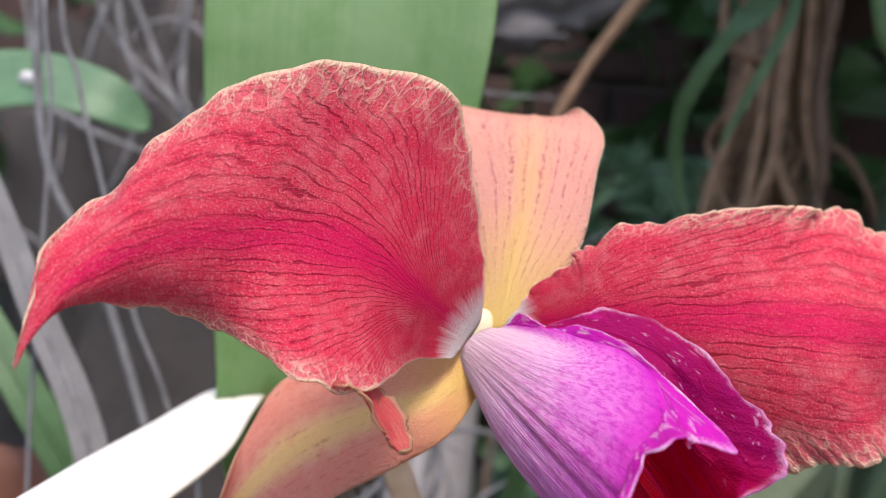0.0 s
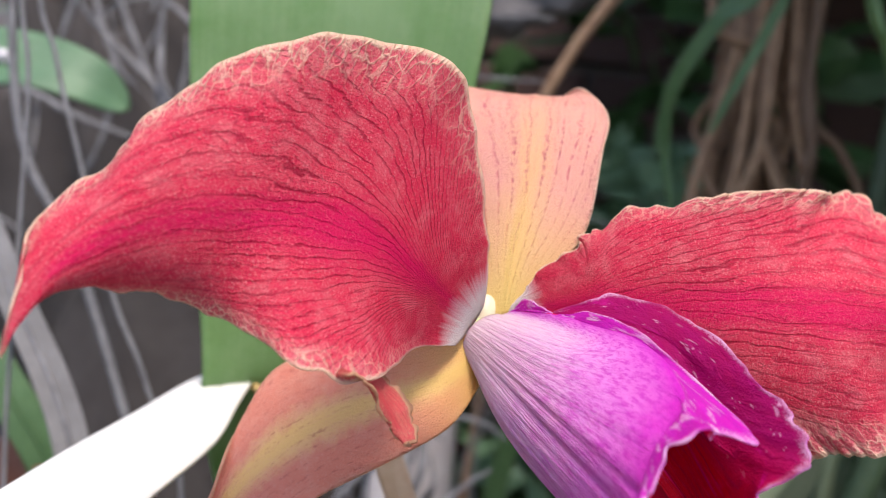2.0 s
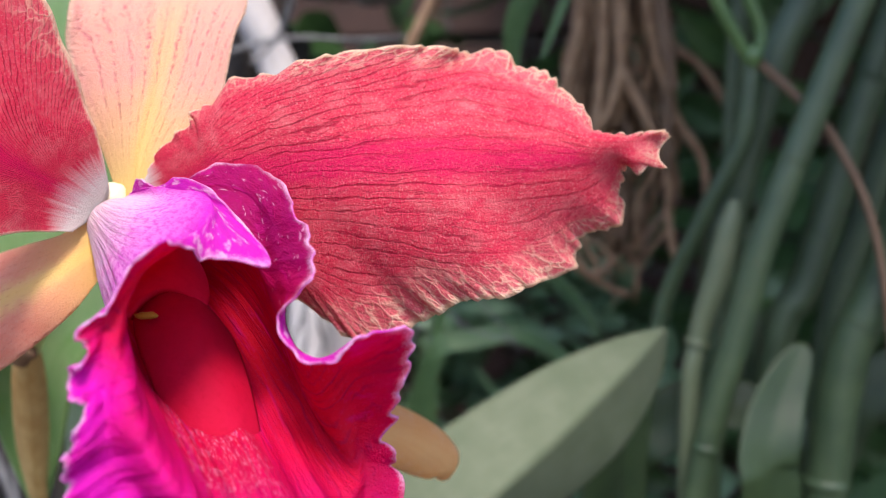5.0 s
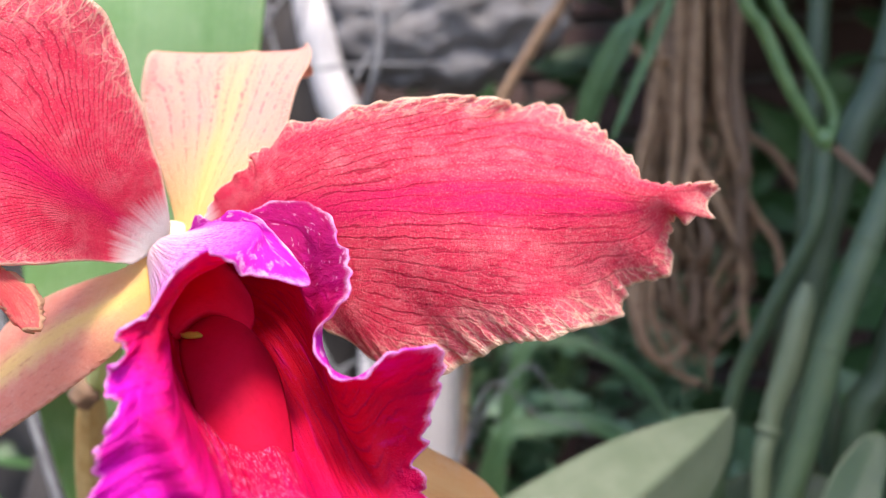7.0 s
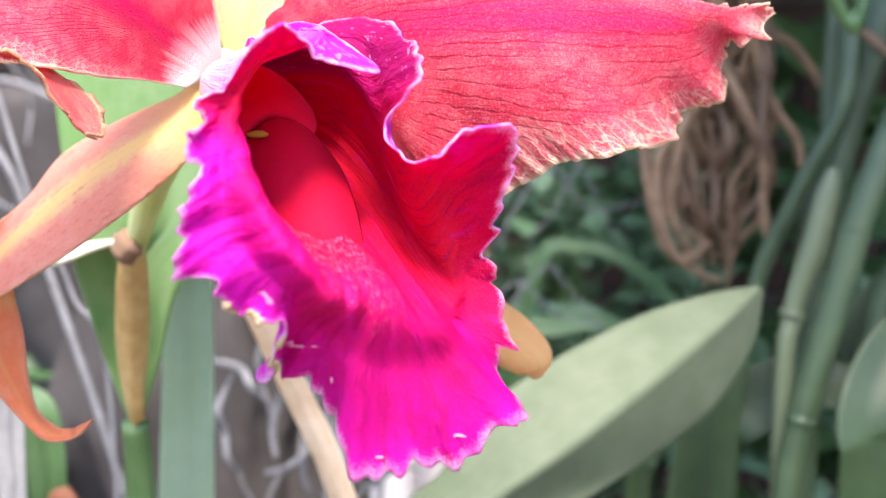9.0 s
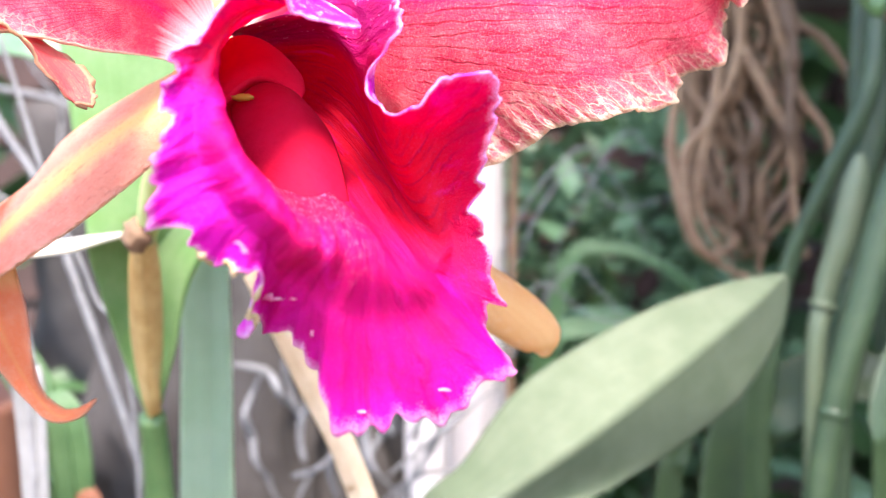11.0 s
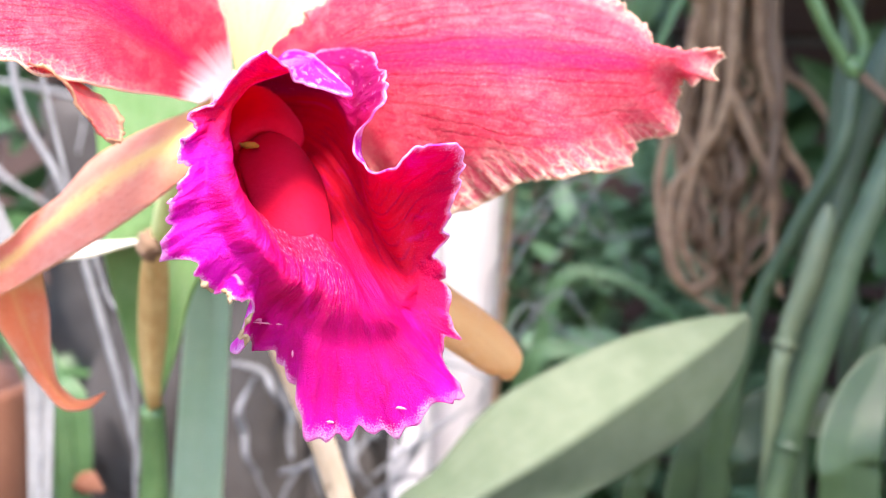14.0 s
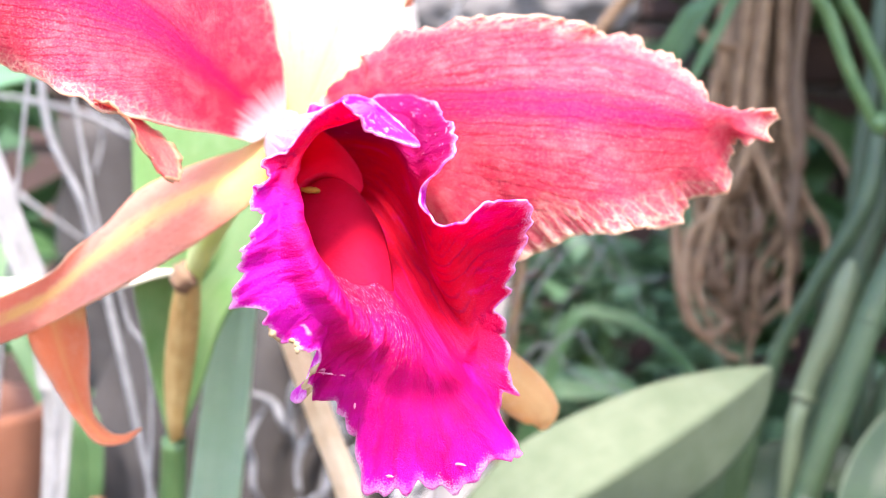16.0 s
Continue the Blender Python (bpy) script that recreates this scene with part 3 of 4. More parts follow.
RP_MID = [(-15.5, 0, 3.5), (-3.6, -2, 5), (5.4, -4, 6.5), (15.5, -5, 7.8), (26.7, -5, 9), (42.9, -4, 10.4), (59.4, -2, 10.5), (75.3, 2, 10.2), (88.3, 8, 9.8), (95.9, 12, 10.7), (105.1, 16, 10.1)]
RP_UP = [(-12.4, 0, 6.9), (-11.2, 0, 10.2), (-8.8, 0, 13.8), (-0.3, 0, 18.4), (0.8, 0, 22.5), (9.2, 0, 28.4), (16.8, 0, 30.6), (23.7, 0, 32.2), (35.9, 5, 34.5), (48.2, 12, 35.9), (57.4, 20, 35.3), (66.1, 28, 37.2), (72.6, 26, 32.7), (80.4, 23, 29), (85.5, 19, 23.4), (88.6, 13, 17.6), (94.2, 12, 15.6), (100.4, 15, 14.8), (105.3, 18, 15.5), (108.6, 21, 14)]
RP_LOW = [(-15.3, 0, 0.2), (-7.1, 0, -8.5), (2.4, 0, -18.4), (17, 0, -20), (32.8, 0, -30.7), (39.3, 0, -31.2), (50.6, 0, -27), (57.7, -2, -22.3), (65.8, -2, -20.8), (74.9, 0, -18.7), (83.6, 12, -16.8), (87.9, 15, -10.1), (95.2, 20, -6.5), (96.1, 21, 0.9), (97.4, 18, 6.9), (102, 14, 6.9), (106.7, 13, 6.8)]
part("petal", blade("petal", RP_MID, RP_UP, RP_LOW, 240, 81, 0.5, ruffle=1.8, waves=18, seed=31, fine=1.2, jag=0.3, taper=0.25), PETAL, flower, "broad rose-red petal with a pinched tip")
DS_MID = [(-16.8, 1, 1.4), (-15.7, 6, 13.1), (-13.6, 13, 27.6), (-13, 21, 41.2), (-13.2, 28, 49.1), (-13.2, 36, 51.9), (-12.8, 52, 52.6), (-12, 68, 50.5)]
DS_UP = [(-19.4, 1, 0.1), (-26, 10, 10.8), (-33.6, 17, 24.2), (-39.2, 22, 38), (-40, 25, 45.8), (-41.5, 32, 51.6), (-45.7, 50, 55.3), (-44.5, 66, 56.1)]
DS_LOW = [(-15.1, 0, 2.7), (-5, 6, 13.4), (1.1, 12, 22.8), (3.5, 20, 39.8), (5, 27, 47.6), (2.7, 36, 52.7), (-1.9, 46, 56), (-5.9, 62, 52.8)]
part("dorsal_sepal", blade("dorsal_sepal", DS_MID, DS_UP, DS_LOW, 90, 41, 0.6, seed=41, crease=0.4), SEPAL, flower, "apricot sepal curling backwards at the top")
LS_MID = [(-18.5, 4, -5.1), (-24.5, -7, -9.5), (-34, -10, -15.5), (-48, -6, -22), (-62, -4, -31), (-71, -8, -40), (-76.5, -15, -48), (-81, -27, -54), (-87, -43, -60), (-95, -62, -67)]
LS_UP = [(-18.7, 3, -1.0), (-25.5, -3, -2.0), (-33, -2, -6), (-45, 4, -9), (-58, 11, -13), (-70, 13, -20), (-75.5, 6, -30), (-76.5, -8, -37), (-77, -17, -43), (-79, -31, -48), (-84, -46, -54), (-94, -62, -66)]
LS_LOW = [(-18.7, 3, -8.4), (-22, -8, -15.5), (-27, -12, -22.5), (-38, -11, -31), (-53, -10, -41), (-64, -14, -49), (-75, -17, -56), (-83, -24, -61.5), (-90, -40, -66), (-95, -62, -68)]
sepal = part("lateral_sepal", blade("lateral_sepal", LS_MID, LS_UP, LS_LOW, 90, 41, 0.7, seed=51, ruffle=0.5, waves=5), SEPAL_LOW, flower, "apricot and yellow sepal reaching down and outwards")
FL_MID = [(-82.1, -8, -51.8), (-79.2, -6, -63.4), (-75.7, -4, -74.2), (-71.8, -2, -82.8), (-66.7, -1, -88.7), (-60.3, -2, -87.8), (-55.1, -2, -84.4)]
FL_A = [(-89, -10, -56.2), (-86.7, -7, -65.6), (-80.1, -5, -76.1), (-73.6, -3, -84.9), (-67.7, -2, -90.2), (-59.8, -2, -89.1), (-55, -2, -84.5)]
FL_B = [(-70.8, -10, -50.7), (-70.1, -7, -63.9), (-69.6, -5, -75), (-69, -3, -82.3), (-65.1, -1, -86.9), (-60, -2, -86.6), (-55.3, -2, -84.2)]
part("sepal_tip", blade("sepal_tip", FL_MID, FL_A, FL_B, 60, 21, 0.6, seed=55, ruffle=0.5, waves=4), SEPAL_TIP, flower, "orange curled tip with a hooked end")
RS_LINE = [(4, 4, -24), (20, 14, -46), (33, 28, -59), (43, 40, -68), (49.5, 46, -74.5), (51, 48, -80)]


def rolled_sepal(line, widths, depths, n=44, sides=28):
    """A sepal rolled into a boat: a tapering hollow shell, open along one side, with a blunt rounded tip."""
    p = smooth_line(line, n)
    t = np.gradient(p, axis=0)
    t /= np.linalg.norm(t, axis=1, keepdims=True)
    side = np.cross(t, (0.25, -0.9, 0.3))
    side /= np.linalg.norm(side, axis=1, keepdims=True)
    front = np.cross(side, t)
    s = np.linspace(0, 1, n)
    w, d = np.interp(s, np.linspace(0, 1, len(widths)), widths), np.interp(s, np.linspace(0, 1, len(depths)), depths)
    a = np.linspace(-2.5, 2.5, sides)
    g = p[:, None] + side[:, None] * (w[:, None] * np.sin(a)[None])[..., None] + front[:, None] * (d[:, None] * np.cos(a)[None])[..., None]
    return shell("lateral_sepal", g, 0.8, np.stack(np.broadcast_arrays(np.linspace(0, 1, sides)[None], s[:, None] * 0.9), -1))


part("lateral_sepal", rolled_sepal(RS_LINE, [3, 5.5, 6.8, 7.6, 7.2, 5.6, 1.2], [2, 3, 4, 4.5, 4.5, 3.5, 0.8]), OCHRE, flower, "orange rolled sepal tip behind the lip")


def lip_grid():
    """The lip: side lobes rolled into a tube round the column, flaring into a ruffled apron; a loft from a ring to the margin."""
    LIP_LEFT = [(-16.2, -3, 2.7), (-11.8, -7, 7), (-6.1, -13, 4.5), (2.2, -21, 8.1), (14.6, -34, 2.8), (27, -51, -6), (20.5, -56, -5.5), (17.5, -64, -3.5), (15, -70.5, 0), (8.5, -71, -4.5), (6.5, -74, -11.2), (3, -78, -14), (5, -80, -17.8), (2, -82, -19.4), (5, -84, -24.3), (5.5, -86.5, -29), (3.5, -88, -33.3), (4, -87, -39.5), (6.5, -83, -45), (13, -81, -47.7), (17, -79, -49.5), (14, -74, -56), (11.5, -69, -60)]
    LIP_FRONT = [(19, -70, -61), (23.5, -69, -67), (29, -70, -76), (37, -67, -76), (46, -62, -76), (54, -58, -69), (50, -50, -64), (52, -51, -55)]
    LIP_RIGHT = [(47.5, -46, -46), (47.5, -49, -39), (50, -53, -31), (52, -56, -24), (52.5, -58, -18), (46, -63, -17.5), (39, -62, -23), (32, -57, -21), (29.5, -54, -15), (36, -57, -8), (34, -50, -2.5), (29, -38, 3), (19, -18, 8), (6.2, -8, 9.6), (-4.6, -5, 4.9), (-14.6, -2, 2.1)]
    margin = np.array(LIP_LEFT + LIP_FRONT + LIP_RIGHT, float)
    # where on the tube's ring each stretch of the margin starts, in degrees
    at = np.interp(np.arange(47), [0, 3, 5, 8, 11, 14, 16, 19, 22, 25, 28, 31, 34, 36, 39, 42, 46], [80, 100, 115, 139, 166, 181, 193, 218, 240, 268, 298, 328, 357, 370, 391, 414, 455])
    nu, nv = 560, 100
    edge = smooth_line(margin, nu)
    ang = smooth_line(np.c_[at, at, at], nu)[:, 0]
    mouth_at = [80, 100, 115, 135, 155, 168, 180, 195, 215, 240, 270, 300, 330, 350, 375, 395, 430, 455]
    MOUTH = [(-15, -3, 3.5), (-4, -16, 5), (9, -30, 4.5), (12, -49, -1), (7.5, -60, -6), (6, -66, -13), (9, -72, -20), (14, -79, -28), (20, -81, -36), (25, -76, -42), (30, -69, -42), (35, -62, -46), (38, -48, -44), (33, -42, -36), (30, -45, -27), (24, -40, -12), (14, -20, 4), (-14, -3, 2.5)]
    mouth = np.array(MOUTH, float)
    fine_at = np.interp(ang, mouth_at, np.arange(len(mouth)))
    dense = smooth_line(mouth, 800)
    ring2 = dense[np.clip((fine_at / (len(mouth) - 1) * 799).round().astype(int), 0, 799)]
    kernel = np.ones(17) / 17
    ring2 = np.stack([np.convolve(np.pad(ring2[:, i], 8, mode="edge"), kernel, "valid") for i in range(3)], 1)
    a = np.radians(ang)
    axis = np.array([0.42, -0.86, -0.28])
    e1 = np.cross((0, 0, 1.0), axis)
    e1 /= np.linalg.norm(e1)
    e2 = np.cross(axis, e1)
    ring0 = np.array([-19, -2.5, -4]) + 6.6 * (np.cos(a)[:, None] * e1 + np.sin(a)[:, None] * e2)
    wide = np.interp(ang, [80, 120, 150, 180, 205, 240, 290, 320, 370, 400, 455], [14.5, 14.5, 13.6, 13.6, 15.5, 17, 16, 15, 14, 13.5, 14])
    ring1 = np.array([0.5, -23, -10.5]) + wide[:, None] * (np.cos(a)[:, None] * e1 + np.sin(a)[:, None] * e2)
    near = np.clip((np.minimum(ang - 80, 455 - ang)) / 30, 0, 1)[:, None]
    ring1 = ring0 * (1 - near) * 0.5 + ring2 * (1 - near) * 0.5 + ring1 * near
    # the apron swells forwards between the throat's rim and the margin
    swell = np.interp(ang, [80, 150, 180, 205, 225, 245, 275, 300, 320, 350, 365, 380, 455], [0, 0, 1.0, 0.3, 0.8, 2.2, 2.2, 2.2, 0.5, -1.5, -1.0, 0, 0])
    smooth_edge = np.stack([np.convolve(np.pad(edge[:, i], 20, mode="edge"), np.ones(41) / 41, "valid") for i in range(3)], 1)
    ring3 = ring2 * 0.5 + (smooth_edge * 0.6 + edge * 0.4) * 0.5 + swell[:, None] * np.array([0.25, -0.95, 0.1])
    g = np.empty((nv, nu, 3))
    for j in range(nu):
        g[:, j] = smooth_line([ring0[j], ring1[j], ring2[j], ring3[j], edge[j]], nv)
    s = np.interp(np.linspace(0, 1, nv), [0, 0.5, 1], [0, 0.667, 1])
    n = grid_normals(g)
    x = np.linspace(0, 1, nu)
    s = s[:, None]
    apron = np.interp(x, [0, 0.24, 0.30, 0.66, 0.74, 1], [0.25, 0.4, 1, 1, 0.45, 0.3])[None]
    ruffle = wobble(nu, 12, 77)[None] * s**2 * 0.5 + wobble(nu, 24, 71)[None] * s**3 * 0.7 + wobble(nu, 55, 74)[None] * s**6 * 1.2 + wobble(nu, 120, 72)[None] * s**12 * 0.9
    ruffle = ruffle + (wobble(nu, 34, 78)[None] * np.sin(s * 3.14) ** 2 * 0.35)
    # shallow crumpled folds that radiate over the apron
    r = np.random.default_rng(79)
    seeds = r.uniform(-1, 1, (60, 9))
    rows = np.stack([smooth_line(np.c_[q, q, q], nv)[:, 0] for q in seeds])
    crumple = np.stack([smooth_line(np.c_[q, q, q], nu)[:, 0] for q in rows.T])
    ruffle = ruffle + crumple * np.clip((s - 0.35) * 3, 0, 1) * 0.7
    fade = np.clip(np.minimum(np.arange(nu), np.arange(nu)[::-1]) / 26, 0.2, 1)[None]
    g = g + n * (ruffle * fade * apron)[..., None]
    out = edge - ring2
    out /= np.linalg.norm(out, axis=1, keepdims=True) + 1e-9
    notch = wobble(nu, 38, 73) * 2.3 + wobble(nu, 90, 75) * 1.5 + wobble(nu, 200, 76) * 0.6
    g = g + out[None] * (notch[None] * s**9 * apron)[..., None]
    frill = wobble(nu, 70, 81) * 0.8 + wobble(nu, 150, 82) * 0.5
    g = g + out[None] * (frill[None] * s**14 * (1 - 0.6 * apron) * fade)[..., None]
    uv = np.stack(np.broadcast_arrays(x[None], s), -1)
    return g, uv


lip_points, lip_uv = lip_grid()
lip = part("lip", shell("lip", lip_points, 0.45, lip_uv), [LIP_OUT, LIP_IN], flower, "magenta ruffled lip with a dark crimson throat")
for first, last in ((221, 236), (244, 258)):
    line = [tuple(p) for p in lip_points[-1, first:last + 1:3]]
    part("withered_edge", tube("withered_edge", line, [0.2, 0.6, 0.3, 0.7, 0.35, 0.55, 0.2], n=40, sides=8, rough=0.6, seed=first), CRUST, lip, "brown withered scrap of the margin")
for iu, iv, size in ((0.485, 0.84, (3.2, 0.2, 0.16)), (0.474, 0.855, (1.3, 0.25, 0.4)), (0.478, 0.86, (0.2, 0.2, 0.9)), (0.515, 0.88, (0.2, 0.25, 0.7)), (0.585, 0.93, (1.6, 0.25, 0.3)), (0.55, 0.95, (0.8, 0.2, 0.3))):
    at = lip_points[int(iv * 99), int(iu * 559)]
    part("dry_scrap", blob("dry_scrap", tuple(at + np.array((0, -0.3, 0.1))), size, int(iu * 1000), 0.5), SCRAP, lip, "pale dry scrap of tissue")
part("dried_drop", blob("dried_drop", tuple(lip_points[-1, 232] + np.array((0.2, -0.4, -1.2))), (0.5, 0.5, 0.8), 14, 0.2), CRUST, lip, "amber dried drop hanging from the margin")
ROOF = [(-18, -3, -1.5), (-9, -16, -1.5), (-1, -29, -5.5), (2.5, -36.5, -10), (3.5, -39, -13.5)]
SPAN = [5.5, 6.5, 7.4, 7.6, 6.4]
column = part("column", blade("column", ROOF, [(x + w * 0.95, y + w * 0.44, z - w * 0.75) for (x, y, z), w in zip(ROOF, SPAN)], [(x - w * 0.95, y - w * 0.44, z - w * 0.75) for (x, y, z), w in zip(ROOF, SPAN)], 60, 41, 2.4, seed=7), COLUMN_M, flower, "crimson winged column with a blunt tip")
part("cap_rim", blob("cap_rim", (1.6, -44, -17.3), (2.2, 0.7, 0.75), 6, 0.3), CAP, column, "small yellow-green anther cap")
TONGUE = [(-8, -17, -8), (1, -32, -11.5), (7.5, -41, -16.5), (13, -48.5, -25), (18, -55, -36), (23, -59, -50)]
BREADTH = [3, 5.5, 7.6, 7.6, 6.5, 4]
part("callus", blade("callus", TONGUE, [(x + w, y + w / 2, z - w * 0.8) for (x, y, z), w in zip(TONGUE, BREADTH)], [(x - w, y - w / 3, z - w * 0.8) for (x, y, z), w in zip(TONGUE, BREADTH)], 50, 31, 1.2, seed=17, ruffle=0.4, waves=4), CALLUS, lip, "smooth crimson cushion in the throat")
part("flower_base", blob("flower_base", (-23, 3.0, 0), (5.5, 4.0, 6.0), 3, 0.12), CREAM, flower, "cream heart where the petals meet")
part("column_foot", blob("column_foot", (-15.5, -6.0, -6), (5.0, 4.0, 5.2), 4, 0.1), COLUMN_M, column, "crimson foot of the column")
part("ovary", tube("ovary", [(-20, 0, -2), (-34, 16, -8), (-52, 38, -19), (-66, 55, -33), (-75, 66, -47)], [5.5, 4.6, 4.8, 4.6, 3.0], n=24, sides=12), STALK, flower, "yellowish flower stalk")


# ---- the plant that carries it ----
plant = thing("orchid_plant", (-98, 118, -480), "orchid plant with strap leaves, green stem and dry papery sheath", "orchid plant")
STEM_LINE = [(-92.6, 101, -109.7), (-95.4, 110, -137.9), (-100, 120, -187.7)]
part("stem", tube("stem", STEM_LINE + [(-103, 120, -300), (-98, 118, -480)], [4.6, 5.2, 8, 11, 7], n=30, sides=16), VINE_M, plant, "green jointed stem")
SH_MID = [(-74, 62, -44.9), (-78.1, 70, -59.9), (-85.2, 85, -84), (-92.4, 100, -112)]
SH_A = [(-72.2, 66, -45.1), (-75.5, 76, -60.5), (-83.2, 91, -85), (-92, 102, -112.5)]
SH_B = [(-79.6, 66, -45.8), (-86.3, 76, -60.6), (-93.7, 91, -85.2), (-94.5, 102, -112.6)]
part("sheath", blade("sheath", SH_MID, SH_A, SH_B, 50, 21, 0.8, seed=81, crease=0.7), STRAW, plant, "dry straw-coloured sheath")
part("sheath_tip", blob("sheath_tip", (-75.5, 61, -46), (4.6, 3.6, 5.4), 8, 0.4), ROOT, plant, "brown withered tip of the sheath")
LEAF_L = [(-93.6, 100, -111.5), (-101.7, 95, -82.1), (-108.6, 90, -52.5), (-106.4, 85, -41.8), (-111.4, 85, 2.1), (-117, 87, 46.7), (-119.4, 88, 82), (-122.9, 100, 137.2), (-122.8, 110, 211.1), (-91.6, 120, 269.8)]
LEAF_R = [(-90.9, 100, -111.4), (-81.3, 95, -87.5), (-70.2, 90, -58), (-44.5, 87, -28.8), (-32.9, 87, 17.8), (-30, 87, 53.4), (-27.3, 88, 88.4), (-32.2, 100, 142.4), (-47.6, 110, 214.3), (-91.2, 120, 269.8)]
LEAF_M = [tuple((np.array(a) + np.array(b)) / 2 + np.array((0, 9 if 0 < i < 9 else 0, 0))) for i, (a, b) in enumerate(zip(LEAF_L, LEAF_R))]
part("leaf", blade("leaf", LEAF_M, LEAF_R, LEAF_L, 90, 31, 1.6, seed=85, crease=0.8), LEAF, plant, "broad upright strap leaf")
LEAF2_L = [(-101.7, 140, -173.6), (-101.4, 140, -147.1), (-99.6, 140, -106.5), (-98.1, 140, -75.6), (-95.4, 140, -36.4), (-93.1, 150, 3.2)]
LEAF2_R = [(-79.7, 140, -172.6), (-79.7, 140, -146.3), (-79.2, 140, -106.1), (-79.2, 140, -66.7), (-80.5, 140, -36.4), (-91.9, 150, 3.2)]
LEAF2_M = [tuple((np.array(a) + np.array(b)) / 2 + np.array((0, 5, 0))) for a, b in zip(LEAF2_L, LEAF2_R)]
part("leaf", blade("leaf", [(-97, 128, -470), (-91, 145, -300)] + LEAF2_M, [(-95, 127, -470), (-80, 140, -300)] + LEAF2_R, [(-99, 127, -470), (-102, 140, -300)] + LEAF2_L, 80, 21, 1.6, seed=87, crease=0.6), LEAF_MINT, plant, "narrow pale green leaf")
# flat leaf whose overexposed look is painted white
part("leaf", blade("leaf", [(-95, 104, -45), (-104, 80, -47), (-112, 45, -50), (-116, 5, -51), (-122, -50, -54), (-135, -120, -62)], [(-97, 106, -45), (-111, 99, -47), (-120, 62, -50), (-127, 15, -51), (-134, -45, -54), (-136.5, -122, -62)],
     [(-93, 103, -45), (-92, 75, -47), (-91, 45, -50), (-95, 5, -51), (-103, -50, -54), (-133, -120, -62)], 60, 25, 1.2, seed=89, crease=0.8), LEAF_GLARE, plant, "leaf lying flat, sun glare put into its white colour")
part("leaf_stalk", tube("leaf_stalk", [(-96, 104, -46), (-90, 92, -47), (-82, 78, -50), (-90, 98, -108)], [1.5, 1.6, 1.8, 2.5], n=20), STRAW, plant, "thin dry stalk")
RLEAF_TOP = [(135.6, 213, -69.5), (109.8, 200, -73.2), (77, 180, -82.9), (33.2, 160, -107.4), (10.7, 145, -135.2), (-7.1, 135, -156.6)]
RLEAF_MID = [(135.7, 213, -70.2), (119, 193, -82.5), (87.9, 163, -103.4), (55.3, 137, -124.3), (26.8, 125, -142.5), (7.3, 119, -154.7)]
RLEAF_LOW = [(137.1, 216, -72.1), (134, 215, -92.5), (117, 199, -117.1), (89, 177, -135), (67, 158, -145.5), (47, 140, -158.1)]
neighbour = thing("orchid_leaf_clump", (0, 115, -480), "thick pale grey-green folded orchid leaf", "orchid leaf")
part("leaf", blade("leaf", RLEAF_MID + [(-5, 117, -230), (0, 115, -480)], RLEAF_TOP + [(-14, 120, -230), (-8, 116, -480)], RLEAF_LOW + [(10, 117, -230), (8, 115, -480)], 90, 31, 2.2, seed=91, sharp=1.0), LEAF_GREY, neighbour)
STRAW_L = [(-49, 90, -57.9), (-35.1, 100, -95.3), (-25.9, 105, -117.6), (-21.1, 110, -135.1), (-12.7, 140, -191.3)]
STRAW_L = STRAW_L[:4]
run = np.array(STRAW_L[3]) - np.array(STRAW_L[2])
STRAW_L.append(tuple(np.array(STRAW_L[3]) + run * 0.9))
foot = np.array(STRAW_L[4]) + run * (-465 - STRAW_L[4][2]) / run[2]
part("dry_stalk", blade("dry_stalk", STRAW_L + [tuple(foot)], [(x + 4, y + 1, z + 3) for x, y, z in STRAW_L] + [tuple(foot + 2)], [(x - 4, y + 1, z - 3) for x, y, z in STRAW_L] + [tuple(foot - 2)], 40, 9, 0.8, seed=95, crease=0.8), STRAW_PALE, neighbour, "dry straw-coloured stalk")


# ---- the bed behind ----
def flat(name, xs, ys, z, mat, label, cat, n=2):
    bm = bmesh.new()
    bmesh.ops.create_grid(bm, x_segments=n, y_segments=n, size=1)
    for v in bm.verts:
        v.co = Vector((xs[0] + (v.co.x + 1) / 2 * (xs[1] - xs[0]), ys[0] + (v.co.y + 1) / 2 * (ys[1] - ys[0]), z))
    me = bpy.data.meshes.new(name)
    bm.to_mesh(me)
    bm.free()
    me.materials.append(mat)
    return tagged(new(name, me), label, cat, kind="structure")


def box_mesh(name, lo, hi, bevel=0.0):
    bm = bmesh.new()
    bmesh.ops.create_cube(bm, size=1)
    for v in bm.verts:
        v.co = Vector(lo[i] + (v.co[i] + 0.5) * (hi[i] - lo[i]) for i in range(3))
    if bevel:
        bmesh.ops.bevel(bm, geom=bm.edges[:], offset=bevel, segments=1, affect="EDGES")
    me = bpy.data.meshes.new(name)
    bm.to_mesh(me)
    bm.free()
    return me


def lathe(name, at, prof, n=40):
    """A turned shape round an upright axis; prof: radius and height."""
    vs, fs = [], []
    for r, z in prof:
        for k in range(n):
            a = 2 * math.pi * k / n
            vs.append((at[0] + r * math.cos(a), at[1] + r * math.sin(a), at[2] + z))
    for i in range(len(prof) - 1):
        for k in range(n):
            fs.append([i * n + k, i * n + (k + 1) % n, (i + 1) * n + (k + 1) % n, (i + 1) * n + k])
    me = bpy.data.meshes.new(name)
    me.from_pydata(place(vs).tolist(), [], fs)
    me.polygons.foreach_set("use_smooth", np.ones(len(me.polygons), bool))
    me.update()
    return me


